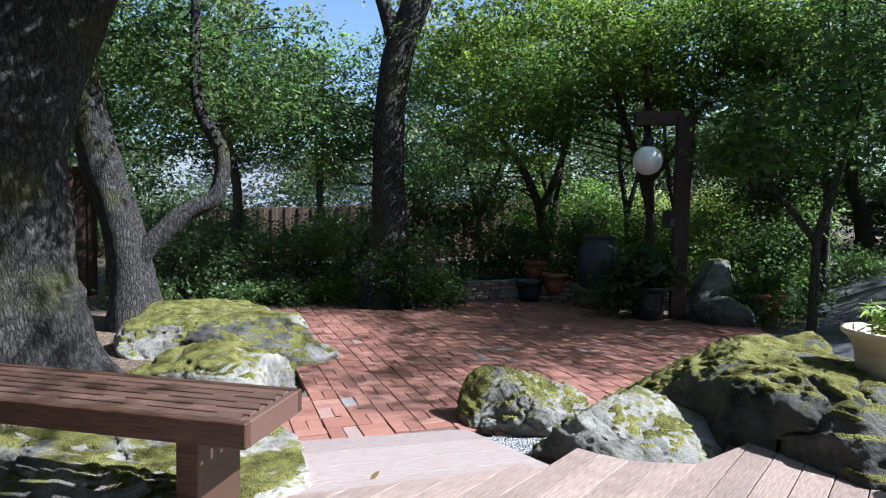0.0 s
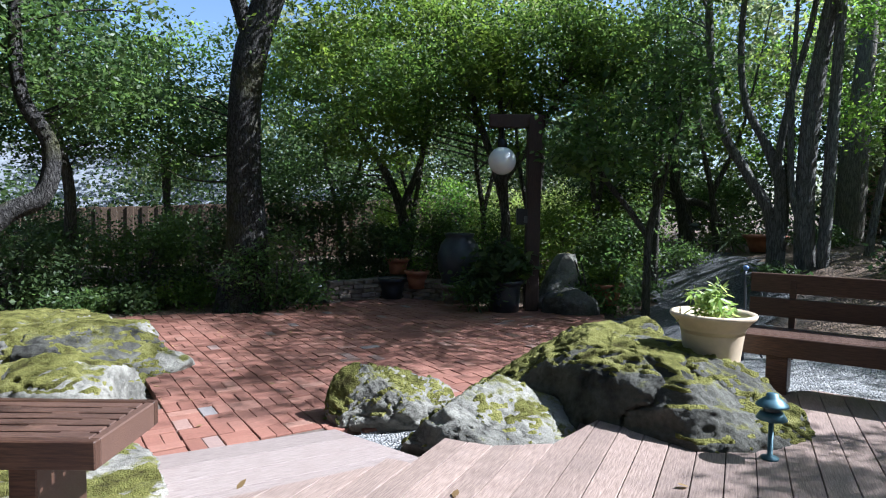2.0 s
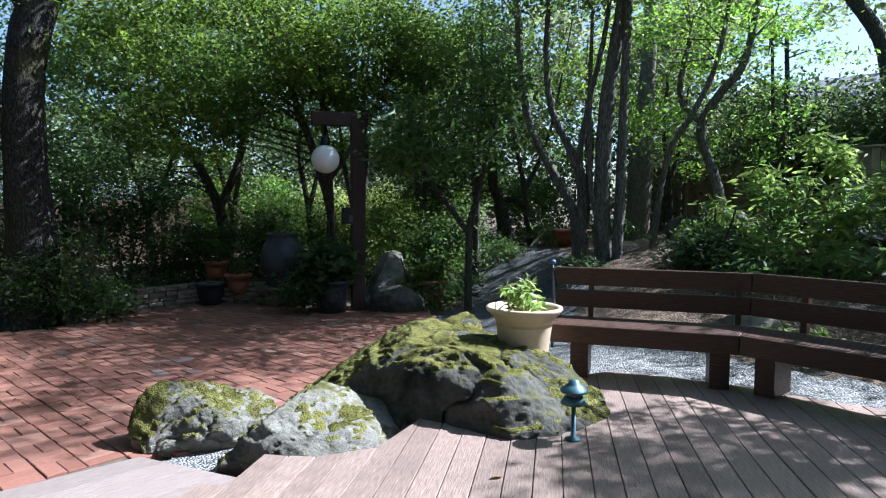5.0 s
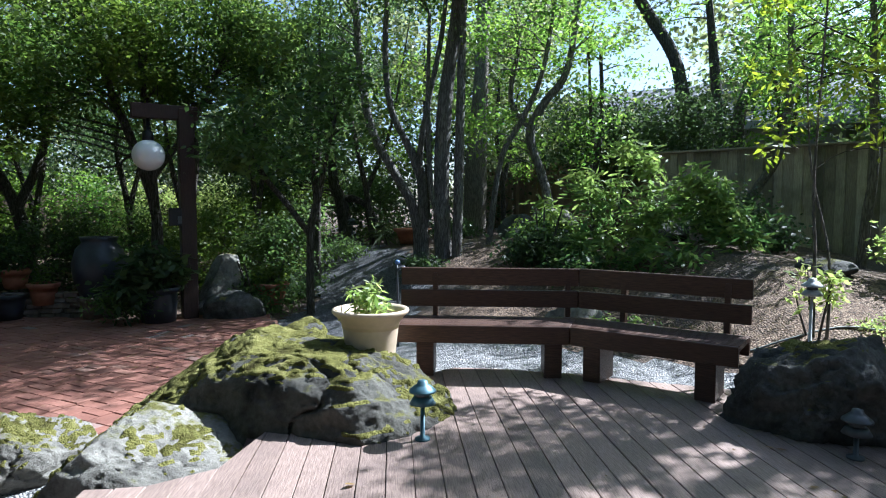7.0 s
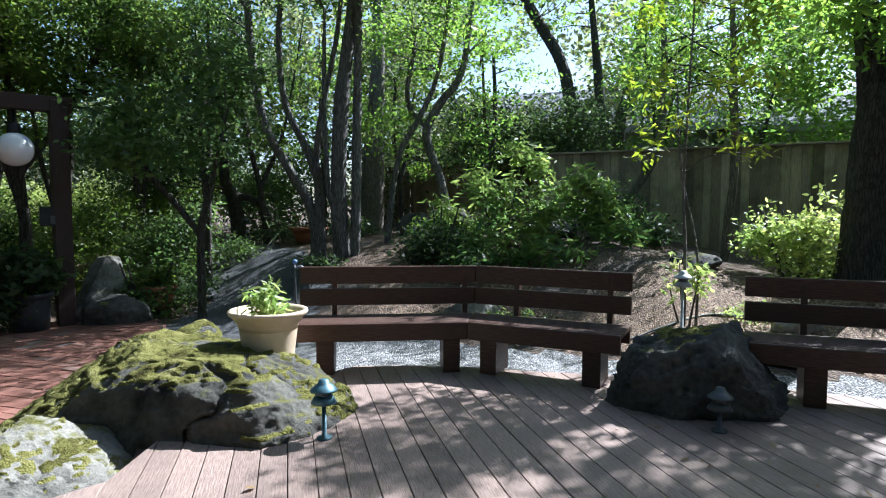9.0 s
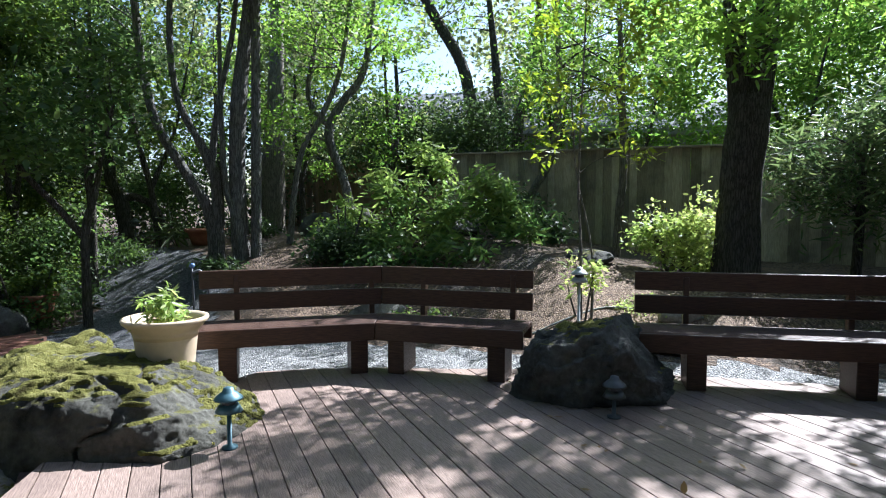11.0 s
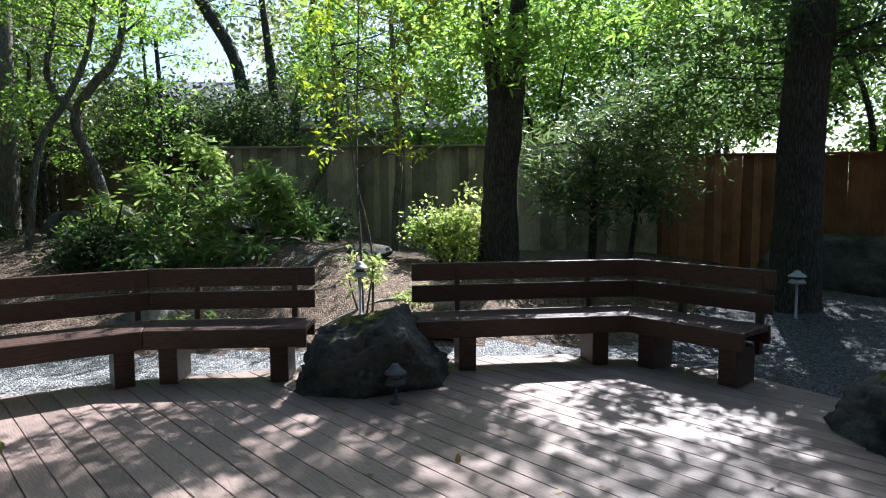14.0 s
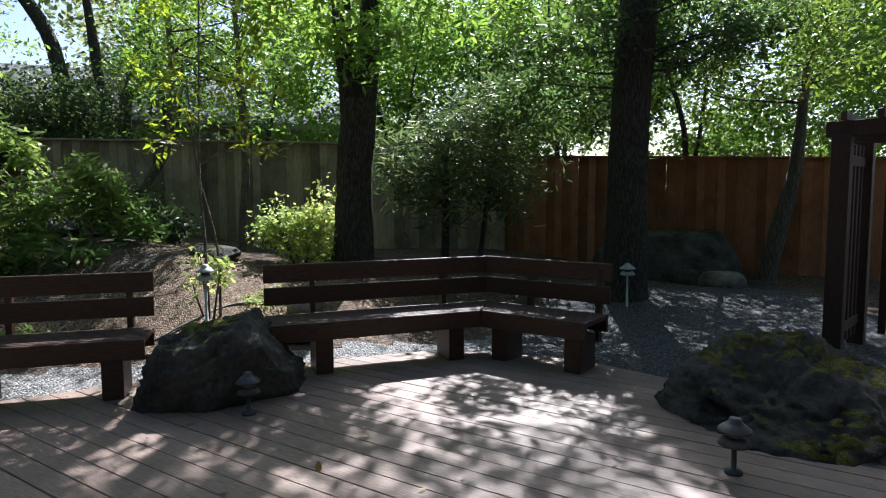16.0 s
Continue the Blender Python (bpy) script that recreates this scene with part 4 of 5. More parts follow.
tree("walnut", "leaning dark trunk rising beyond the fence",
     [[(13.51, 5.51, 0.5, 0.21), (13.41, 5.74, 2.79, 0.172), (13.27, 6.07, 3.41, 0.158), (13.15, 6.33, 4.62, 0.132), (12.82, 6.98, 5.89, 0.119), (12.4, 7.7, 7.6, 0.09)],
      [(14.0, 5.63, 0.6, 0.137), (14.0, 5.63, 3.07, 0.123), (13.97, 5.7, 3.68, 0.109), (13.93, 5.82, 4.91, 0.096), (13.86, 5.97, 6.4, 0.06)],
      [(14.61, 5.46, 0.6, 0.169), (14.59, 5.49, 3.11, 0.141), (14.64, 5.36, 3.85, 0.127), (14.73, 5.13, 4.93, 0.099), (14.77, 5.0, 6.5, 0.07)]],
     # last blob is an invented high crown, unseen, shading the bed below
     [(12.6, 7.2, 6.2, 2.0, 1.6, 1.0, 30), (13.6, 4.2, 4.2, 1.2, 1.2, 0.8, 34), (12.6, 3.2, 6.9, 1.8, 2.1, 0.8, 60)], LEAF_LIGHT, BARK, 0.11, 0.45, 60, seed=14)
tree("plum", "thin leaning grey stem in front of the fence",
     [[(9.98, 3.84, 0.5, 0.085), (10.08, 3.55, 1.52, 0.068), (10.18, 3.28, 2.03, 0.068), (10.22, 3.16, 2.53, 0.068), (10.23, 3.11, 3.35, 0.058), (10.21, 3.18, 5.0, 0.03)]],
     [(10.2, 2.4, 3.9, 1.2, 1.0, 0.8, 30)], LEAF_LIGHT, BARK_PALE, 0.09, 0.45, 60, seed=15)
tree("plum", "slender stem with yellowing leaves", [[(9.34, 1.96, 0.3, 0.065), (9.35, 1.92, 1.19, 0.061), (9.36, 1.86, 1.88, 0.052), (9.35, 1.89, 2.73, 0.052), (9.34, 1.97, 4.4, 0.03)]],
     [(9.3, 2.3, 3.9, 1.2, 1.2, 0.8, 26), (9.6, 2.4, 2.9, 0.8, 1.0, 0.5, 16)], LEAF_LIGHT, BARK_PALE, 0.085, 0.45, 60, seed=16)
tree("ash", "forked tree with dark bark and bright green canopy",
     [[(7.94, 0.27, 0.0, 0.30), (7.94, 0.26, 1.09, 0.24), (7.94, 0.24, 1.78, 0.226), (7.94, 0.19, 2.3, 0.23), (7.94, 0.22, 2.62, 0.18)],
      [(7.94, 0.24, 2.2, 0.16), (7.94, 0.33, 2.95, 0.124), (7.94, 0.37, 3.42, 0.117), (7.94, 0.39, 3.82, 0.117), (7.93, 0.5, 5.4, 0.08)],
      [(7.95, 0.15, 2.2, 0.17), (7.95, 0.05, 3.06, 0.138), (7.95, 0.04, 3.53, 0.131), (7.95, -0.1, 5.2, 0.09)]],
     # the two blobs near z 6 are unseen, placed to shade the deck
     [(7.9, 1.2, 3.9, 1.2, 1.3, 0.6, 9), (7.8, -1.3, 3.9, 1.2, 1.3, 0.7, 13), (7.5, 0.1, 3.2, 0.5, 0.6, 0.4, 7), (8.4, 0.1, 5.8, 1.3, 0.9, 0.6, 18), (8.9, -1.05, 6.0, 1.4, 0.55, 0.6, 15)], LEAF_LIGHT, BARK, 0.13, 0.36, 105, (0.17, 0.17, 0.13), seed=17, sides=18)
tree("redwood", "thick straight dark trunk with drooping dark foliage",
     [[(7.64, -3.17, -0.2, 0.38), (7.63, -3.19, 0.43, 0.287), (7.63, -3.2, 1.16, 0.257), (7.63, -3.21, 2.09, 0.242), (7.61, -3.25, 3.14, 0.234), (7.59, -3.28, 3.82, 0.227), (7.55, -3.35, 6.5, 0.15)]],
     # blobs at z 5 and higher are unseen extras shading deck and boulder
     [(7.9, -2.7, 3.7, 1.2, 1.4, 0.6, 16), (7.6, -4.1, 3.6, 1.2, 1.0, 0.7, 30), (8.4, -2.5, 2.7, 0.8, 0.9, 0.5, 22), (8.9, -3.9, 5.0, 1.0, 1.0, 0.6, 64), (9.4, -4.0, 3.4, 0.8, 0.7, 0.8, 22), (9.0, -5.0, 4.3, 1.0, 0.8, 0.5, 10), (9.3, -3.85, 5.9, 1.5, 0.85, 0.7, 34), (7.9, -3.6, 5.4, 0.9, 0.7, 0.5, 14), (8.9, -2.7, 6.8, 1.1, 1.0, 0.5, 20)], LEAF_OAK, BARK, 0.12, 0.32, 105, (0.18, 0.18, 0.14), seed=18, sides=18)
tree("plum", "short leaning trunk against the red fence", [[(8.53, -5.74, 0.0, 0.14), (8.46, -5.84, 0.79, 0.122), (8.38, -5.96, 1.44, 0.103), (8.33, -6.02, 2.01, 0.084), (8.29, -6.07, 3.2, 0.05)]],
     [(8.4, -5.6, 3.3, 1.2, 1.2, 0.8, 34), (7.2, -5.6, 3.7, 1.0, 1.0, 0.6, 16)], LEAF_MAPLE, BARK_PALE, 0.085, 0.45, 70, seed=19)
tree("oleander", "tall shrub with long narrow grey-green leaves", [[(8.89, -0.99, 0.2, 0.06), (8.89, -1.01, 0.91, 0.057), (8.89, -1.03, 1.9, 0.04)], [(9.0, -1.5, 0.2, 0.04), (9.0, -1.7, 1.8, 0.03)]],
     [(9.0, -0.9, 1.9, 0.8, 0.9, 0.8, 70), (9.3, -1.8, 2.2, 0.9, 0.9, 1.0, 70)], LEAF_STRAP, BARK, 0.17, 0.16, 50, (0.2, 0.2, 0.18), 20, category="shrub", flat=0.3)


# ---------- shrubs ----------
def shrub(label, at, blobs, mat, leaf=0.07, aspect=0.5, per=60, seed=1, name="shrub", spread=(0.16, 0.16, 0.12), flat=0.45):
    x, y = at
    z = ground_z(x, y)
    rng = random.Random(seed)
    stems = []
    for k in range(4):
        a = rng.uniform(0, 6.3)
        stems.append([(x + 0.05 * math.cos(a), y + 0.05 * math.sin(a), z - 0.1, 0.025), (x + 0.2 * math.cos(a), y + 0.2 * math.sin(a), z + 0.35, 0.018), (x + 0.35 * math.cos(a), y + 0.35 * math.sin(a), z + 0.8, 0.01)])
    return tree(name, label, stems, blobs, mat, BARK, leaf, aspect, per, spread, seed, category="shrub", flat=flat, rough=0.0)


shrub("large glossy laurel shrub lit from behind", (8.2, 4.9), [(8.15, 4.7, 1.3, 0.6, 0.7, 0.65, 30), (8.2, 5.25, 1.7, 0.25, 0.25, 0.3, 7), (8.3, 3.45, 1.5, 0.25, 0.25, 0.3, 7), (8.2, 3.05, 1.05, 0.3, 0.25, 0.25, 8), (8.0, 5.85, 1.25, 0.25, 0.25, 0.3, 6), (8.2, 3.95, 1.05, 0.5, 0.5, 0.5, 20), (8.0, 5.6, 0.9, 0.5, 0.4, 0.4, 12), (8.1, 4.45, 2.05, 0.25, 0.3, 0.3, 9), (8.3, 3.7, 1.75, 0.25, 0.35, 0.2, 7), (8.4, 3.35, 1.2, 0.25, 0.3, 0.3, 9), (7.4, 4.7, 0.65, 0.4, 0.6, 0.35, 16), (7.6, 3.9, 0.6, 0.35, 0.4, 0.35, 14), (7.7, 3.2, 0.55, 0.3, 0.3, 0.25, 9)], LEAF_LAUREL, 0.16, 0.28, 32, 31, flat=0.2, spread=(0.09, 0.09, 0.08))
shrub("yellow-green variegated shrub beside the forked tree", (8.0, 0.95), [(8.0, 0.9, 0.92, 0.36, 0.42, 0.32, 34), (7.95, 1.2, 1.0, 0.25, 0.25, 0.3, 14), (8.0, 0.62, 1.22, 0.22, 0.24, 0.3, 14)], LEAF_YELLOW, 0.07, 0.5, 50, 32, spread=(0.10, 0.10, 0.08))
zl = ground_z(6.05, 1.6)
tree("young_plant", "young leafy plant with upright shoots beside the path light", [[(6.02, 1.55, zl - 0.05, 0.012), (6.0, 1.5, zl + 0.25, 0.009), (5.98, 1.45, zl + 0.5, 0.005)], [(6.05, 1.62, zl - 0.05, 0.012), (6.06, 1.7, zl + 0.2, 0.009), (6.08, 1.76, zl + 0.42, 0.005)],
     [(6.04, 1.58, zl - 0.05, 0.012), (6.0, 1.62, zl + 0.35, 0.008), (6.0, 1.64, zl + 0.62, 0.004)]], [(6.0, 1.6, zl + 0.45, 0.13, 0.22, 0.18, 13)], LEAF_YELLOW, TWIG, 0.08, 0.36, 18, (0.05, 0.05, 0.05), 33, 0.0, 6, category="shrub", flat=0.3)
tree("sapling", "tall thin stem with scattered yellow-green leaf tufts", [[(6.04, 1.59, 0.0, 0.02), (6.03, 1.6, 0.98, 0.014), (6.03, 1.63, 1.55, 0.012), (6.03, 1.61, 2.28, 0.010), (6.04, 1.59, 2.95, 0.008), (6.05, 1.56, 3.9, 0.005)], [(6.08, 1.50, 0.0, 0.016), (6.08, 1.5, 0.9, 0.011), (6.06, 1.66, 1.7, 0.009), (6.05, 1.72, 2.5, 0.006)]],
     [(6.05, 1.5, 2.3, 0.25, 0.9, 0.7, 16), (6.1, 1.4, 3.4, 0.4, 0.9, 0.6, 22)], LEAF_LIME, BARK_PALE, 0.09, 0.36, 34, (0.08, 0.08, 0.07), 34, 0.0, 6)
shrub("low shrub with small leaves at the terrace corner", (-0.15, 9.4), [(-0.3, 9.4, 0.3, 0.6, 0.35, 0.4, 36), (0.15, 9.3, 0.1, 0.35, 0.25, 0.25, 18), (-0.1, 9.5, 0.7, 0.3, 0.3, 0.3, 10)], LEAF_OAK, 0.07, 0.5, 55, 35)
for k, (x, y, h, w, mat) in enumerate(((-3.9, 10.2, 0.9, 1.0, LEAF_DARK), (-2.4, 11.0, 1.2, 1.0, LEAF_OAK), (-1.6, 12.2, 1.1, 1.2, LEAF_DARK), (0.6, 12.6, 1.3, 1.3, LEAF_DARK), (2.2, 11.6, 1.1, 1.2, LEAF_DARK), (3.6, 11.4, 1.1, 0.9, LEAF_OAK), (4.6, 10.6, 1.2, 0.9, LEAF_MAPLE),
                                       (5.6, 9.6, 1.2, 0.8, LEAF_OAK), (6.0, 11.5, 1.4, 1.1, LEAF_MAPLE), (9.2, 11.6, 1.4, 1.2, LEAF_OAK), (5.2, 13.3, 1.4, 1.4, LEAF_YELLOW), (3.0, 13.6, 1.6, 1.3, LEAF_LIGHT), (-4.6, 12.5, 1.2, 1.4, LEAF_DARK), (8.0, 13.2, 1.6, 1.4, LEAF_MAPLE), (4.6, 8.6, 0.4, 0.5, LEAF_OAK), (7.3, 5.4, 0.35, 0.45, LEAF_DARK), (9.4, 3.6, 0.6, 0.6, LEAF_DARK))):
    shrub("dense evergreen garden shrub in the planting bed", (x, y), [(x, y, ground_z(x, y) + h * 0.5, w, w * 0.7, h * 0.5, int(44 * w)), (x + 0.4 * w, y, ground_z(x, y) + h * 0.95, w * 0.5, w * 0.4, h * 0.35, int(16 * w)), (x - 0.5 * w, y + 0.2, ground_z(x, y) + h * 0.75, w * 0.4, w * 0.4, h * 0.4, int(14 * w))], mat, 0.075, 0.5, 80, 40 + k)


# slender understorey trees between the beds and the fences
slim = random.Random(77)
for k, (az, d) in enumerate(((-33, 12.5), (-27, 11.5), (-10, 13.5), (-3, 13.0), (5, 14.0), (11, 13.6), (18, 13.2), (22, 11.4), (28, 12.4), (33, 11.0), (38, 13.0), (43, 14.5), (50, 15.0), (58, 12.4), (73, 12.6), (80, 13.2), (92, 12.8), (100, 13.0), (107, 12.2), (118, 11.5))):
    x, y = azimuth(az, d)
    z = ground_z(x, y)
    dx, dy = slim.uniform(-0.6, 0.6), slim.uniform(-0.6, 0.6)
    top = slim.uniform(4.2, 5.6)
    stem = [(x, y, z - 0.1, 0.07), (x + dx * 0.2, y + dy * 0.2, z + 1.1, 0.055), (x + dx * 0.7, y + dy * 0.4, z + 2.3, 0.045), (x + dx * 0.6, y + dy, z + 3.4, 0.03), (x + dx, y + dy, top, 0.015)]
    fork = [stem[1], (x - dx * 0.6, y - dy * 0.3, z + 2.2, 0.035), (x - dx, y - dy * 0.6, z + 3.3, 0.02), (x - dx * 1.3, y - dy, top - 0.4, 0.01)]
    tree("understorey_tree", "slender shade-grown tree with a crooked stem and sparse leaves", [stem, fork], [(x, y, 4.0, 1.0, 1.0, 1.1, 26), (x - dx, y, 2.6, 0.7, 0.7, 0.5, 9)],
         (LEAF_OAK, LEAF_MAPLE, LEAF_LIGHT)[k % 3] if az < 45 else LEAF_LIGHT, BARK, 0.09, 0.48, 85, (0.20, 0.20, 0.09), 200 + k, group="understorey trees")


# ---------- woods and hedge behind ----------
def woods(name, label, az0, az1, d0, d1, z0, z1, count, leaf, mat, seed, per=90, spread=(0.46, 0.46, 0.32), gaps=(), steep=23, hole=-0.05):
    """Far foliage as clumps in a ring sector; gaps: (azimuth, half width, lowest height, highest height) left open to the sky."""
    rng = np.random.default_rng(seed)
    c = []
    while len(c) < count:
        az, d, z = rng.uniform(az0, az1), rng.uniform(d0, d1), rng.uniform(z0, z1)
        el = math.degrees(math.atan2(z - 1.35, d))
        if el > steep:
            continue
        if any(abs(az - g[0]) < g[1] and g[2] < el < g[3] and rng.random() < 0.93 for g in gaps):
            continue
        if noise.noise((az * 0.13, z * 0.45, seed)) < hole:
            continue
        c.append((*azimuth(az, d), z))
    at = clump_leaves(np.array(c), per, spread, rng)
    return tagged(part(name, leaf_mesh(name, at, leaf, rng, 0.6, 0.35, fine=False), mat), label, "woods", kind="stuff")


SKY_GAPS = ((-9, 5.5, 12, 30), (8, 2.6, 4, 8), (61, 6.5, 9, 19), (78, 4, 6, 11), (112, 5.5, 3, 6), (121, 5, 8, 16), (-18, 6, -2, 6), (97, 5, 17, 24))
woods("far_woods", "distant sunlit oak woods", -48, 30, 18, 30, 0.5, 13, 620, 0.20, LEAF_FAR, 71, 125, gaps=SKY_GAPS)
woods("far_woods", "distant green trees beyond the fences", 30, 80, 16, 28, 1.5, 12, 420, 0.20, LEAF_FAR, 72, 125, gaps=SKY_GAPS)
woods("far_woods", "bright green trees beyond the red fence", 80, 140, 13.5, 24, 2.0, 11, 560, 0.15, LEAF_LIGHT, 73, 180, gaps=SKY_GAPS)
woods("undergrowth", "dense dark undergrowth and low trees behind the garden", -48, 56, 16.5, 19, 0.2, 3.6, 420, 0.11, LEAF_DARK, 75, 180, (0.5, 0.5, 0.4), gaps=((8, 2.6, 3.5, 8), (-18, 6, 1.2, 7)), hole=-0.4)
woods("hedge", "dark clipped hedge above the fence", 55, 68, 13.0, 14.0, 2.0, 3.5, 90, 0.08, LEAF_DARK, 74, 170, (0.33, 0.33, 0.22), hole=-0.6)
woods("far_woods", "leafy trees close behind the red fence", 84, 136, 12.6, 15, 2.0, 5.6, 190, 0.10, LEAF_LIGHT, 76, 190, (0.5, 0.5, 0.4), gaps=((112, 5.5, 3, 7), (121, 5, 8, 16)))

# unseen foliage added behind and over the deck to block sky light
woods("unseen_woods", "unseen dark leaves added behind the deck to block sky light", 150, 312, 6.0, 11.0, 0.2, 10.0, 900, 0.24, LEAF_DARK, 78, 70, (0.7, 0.7, 0.6), steep=75)
woods("unseen_canopy", "unseen leaves added over the deck to block sky light", 150, 335, 1.5, 7.0, 6.6, 9.0, 300, 0.2, LEAF_DARK, 79, 70, (0.6, 0.6, 0.3), steep=89)
# added leaves, out of view, that shade the oak and left boulders
woods("unseen_canopy", "unseen leaves added to shade the oak and mossy boulders", -60, 25, 2.2, 5.5, 7.0, 9.0, 90, 0.14, LEAF_OAK, 80, 110, (0.4, 0.4, 0.25), steep=89)

# clumps of no tree, added unseen to shade the slatted bench
woods("unseen_canopy", "unseen leaves added to shade the slatted bench", 58, 86, 3.2, 5.2, 7.0, 8.0, 16, 0.12, LEAF_OAK, 81, 120, (0.33, 0.33, 0.2), steep=89, hole=-1)

# ---------- benches ----------
def offset_line(points, k):
    """A line moved sideways by k (to its left), with mitred corners."""
    out = []
    for i, p in enumerate(points):
        p = Vector(p)
        d0 = (p - Vector(points[i - 1])).normalized() if i else None
        d1 = (Vector(points[i + 1]) - p).normalized() if i < len(points) - 1 else None
        d0, d1 = d0 or d1, d1 or d0
        n0, n1 = Vector((-d0.y, d0.x)), Vector((-d1.y, d1.x))
        m = (n0 + n1).normalized()
        out.append(p + m * (k / max(0.3, m.dot(n0))))
    return out


def rail(name, line, k0, k1, z0, z1, mat, parent, i, label="", lean=0.0):
    """One timber along piece i of a line, between two sideways offsets."""
    a, b = offset_line(line, k0), offset_line(line, k1)
    gap = 0.0015
    d = (a[i + 1] - a[i]).normalized() * gap
    out = [a[i] + d, a[i + 1] - d, b[i + 1] - d, b[i] + d]
    o = out[0]
    ang = math.atan2((out[1] - o).y, (out[1] - o).x)
    rot = Matrix.Rotation(-ang, 2)
    ob = part(name, prism_bm([tuple(rot @ (p - o)) for p in out], z0, z1, 0.005), mat, parent, label)
    ob.matrix_world = Matrix.Translation((o.x, o.y, 0)) @ Matrix.Rotation(ang, 4, "Z")
    return ob


def bench(label, line, legs, back_posts, seat=0.43, depth=0.46, slats=9):
    """A built-in angled bench: apron, slats, legs and a two-board back along a bent line (front edge; the back lies to the line's left)."""
    root = empty("bench", (line[0][0], line[0][1], 0), label, "bench", "garden benches")
    inv = root.matrix_world.inverted()
    made = []
    for i in range(len(line) - 1):
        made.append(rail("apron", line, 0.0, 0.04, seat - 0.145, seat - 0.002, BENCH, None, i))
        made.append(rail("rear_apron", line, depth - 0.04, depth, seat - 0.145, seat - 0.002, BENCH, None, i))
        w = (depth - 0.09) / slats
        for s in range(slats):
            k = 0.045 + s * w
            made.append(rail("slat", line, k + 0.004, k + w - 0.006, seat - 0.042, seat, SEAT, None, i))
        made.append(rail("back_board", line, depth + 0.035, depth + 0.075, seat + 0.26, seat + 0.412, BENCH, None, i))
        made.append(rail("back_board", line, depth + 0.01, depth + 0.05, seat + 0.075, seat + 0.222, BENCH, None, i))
    for x, y, rz in legs:
        leg = part("leg", box_bm(0.14, 0.30, seat - 0.145, (0, 0, (seat - 0.145) / 2), 0.006), BENCH)
        leg.matrix_world = pose(x, y, 0, 0, 0, rz)
        made.append(leg)
    for x, y, rz in back_posts:
        p = part("back_post", box_bm(0.045, 0.07, 0.62, (0, 0, 0.31), 0.004), BENCH)
        p.matrix_world = pose(x, y, seat - 0.25, -3, 0, rz)
        made.append(p)
    for ob in made:
        ob.parent, ob.matrix_parent_inverse = root, inv
    return root


def along(line, i, s, k):
    a, b = Vector(line[i]), Vector(line[i + 1])
    d = (b - a).normalized()
    p = a + d * s + Vector((-d.y, d.x)) * k
    return p.x, p.y, math.degrees(math.atan2(d.y, d.x))


B1 = [(4.40, 1.60), (4.18, 2.80), (3.24, 3.84)]
B2 = [(4.52, -1.60), (5.17, -0.90), (4.72, 0.80)]
B1, B2 = B1[::-1], B2[::-1]
bench("dark brown angled timber bench with a two-board back", B1, [along(B1, 0, 0.25, 0.2), along(B1, 0, 1.28, 0.2), along(B1, 1, 0.16, 0.2), along(B1, 1, 1.0, 0.2)],
      [along(B1, 0, 0.3, 0.49), along(B1, 0, 1.45, 0.50), along(B1, 1, 0.25, 0.50), along(B1, 1, 1.05, 0.49)])
bench("dark brown angled timber bench in dappled shade by the gravel", B2, [along(B2, 0, 0.42, 0.2), along(B2, 0, 1.55, 0.2), along(B2, 1, 0.14, 0.2), along(B2, 1, 0.82, 0.2)],
      [along(B2, 0, 0.4, 0.49), along(B2, 0, 1.6, 0.50), along(B2, 1, 0.2, 0.50), along(B2, 1, 0.85, 0.49)])

# slatted backless bench
flat = empty("bench", (-0.62, 2.69, 0), "reddish-brown backless slatted timber bench", "bench", "garden benches", 166.5)
L = 2.3
for s in range(6):
    y = -0.185 + s * 0.074
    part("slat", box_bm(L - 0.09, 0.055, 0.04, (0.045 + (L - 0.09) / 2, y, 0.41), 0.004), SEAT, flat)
for s in range(5):
    for k in range(5):
        part("spacer", box_bm(0.11, 0.0195, 0.032, (0.14 + k * 0.46 + (0.17 if s % 2 else 0.0), -0.148 + s * 0.074, 0.411), 0.001), SEAT, flat)
for y in (-0.24, 0.24):
    part("side_rail", box_bm(L, 0.04, 0.11, (L / 2, y, 0.377), 0.005), BENCH, flat)
part("end_rail", box_bm(0.04, 0.44, 0.11, (0.02, 0, 0.376), 0.005), SEAT, flat)
for x in (0.33, 1.9):
    part("leg", box_bm(0.11, 0.34, 0.42, (x, 0.0, 0.115), 0.006), BENCH, flat)
    part("cleat", box_bm(0.3, 0.40, 0.04, (x, 0.0, 0.345), 0.004), BENCH, flat)

# ---------- lamp post ----------
post = empty("lamp_post", (3.54, 8.62, -0.17), "dark timber post with an arm and a hanging white globe", "lamp post", rz=-13)
part("upright", box_bm(0.20, 0.20, 2.86, (0, 0, 1.43), 0.008), POSTW, post)
part("arm", box_bm(0.82, 0.16, 0.19, (-0.26, 0, 2.80), 0.008), POSTW, post)
bm = bmesh.new()
bmesh.ops.create_uvsphere(bm, u_segments=32, v_segments=18, radius=0.205, matrix=Matrix.Translation((-0.47, 0, 2.22)))
for f in bm.faces:
    f.smooth = True
globe = part("globe", bm, GLOBE, post, "white milk-glass globe")
me = lathe([(0.02, 2.71), (0.02, 2.55), (0.065, 2.53), (0.075, 2.42), (0.06, 2.40)], 20)
part("lamp_holder", me, METAL_DARK, post).matrix_basis = Matrix.Translation((-0.47, 0, 0))
box = part("switch_box", box_bm(0.16, 0.10, 0.24, (-0.17, -0.06, 1.40), 0.006), METAL_DARK, post, "dark electrical box")
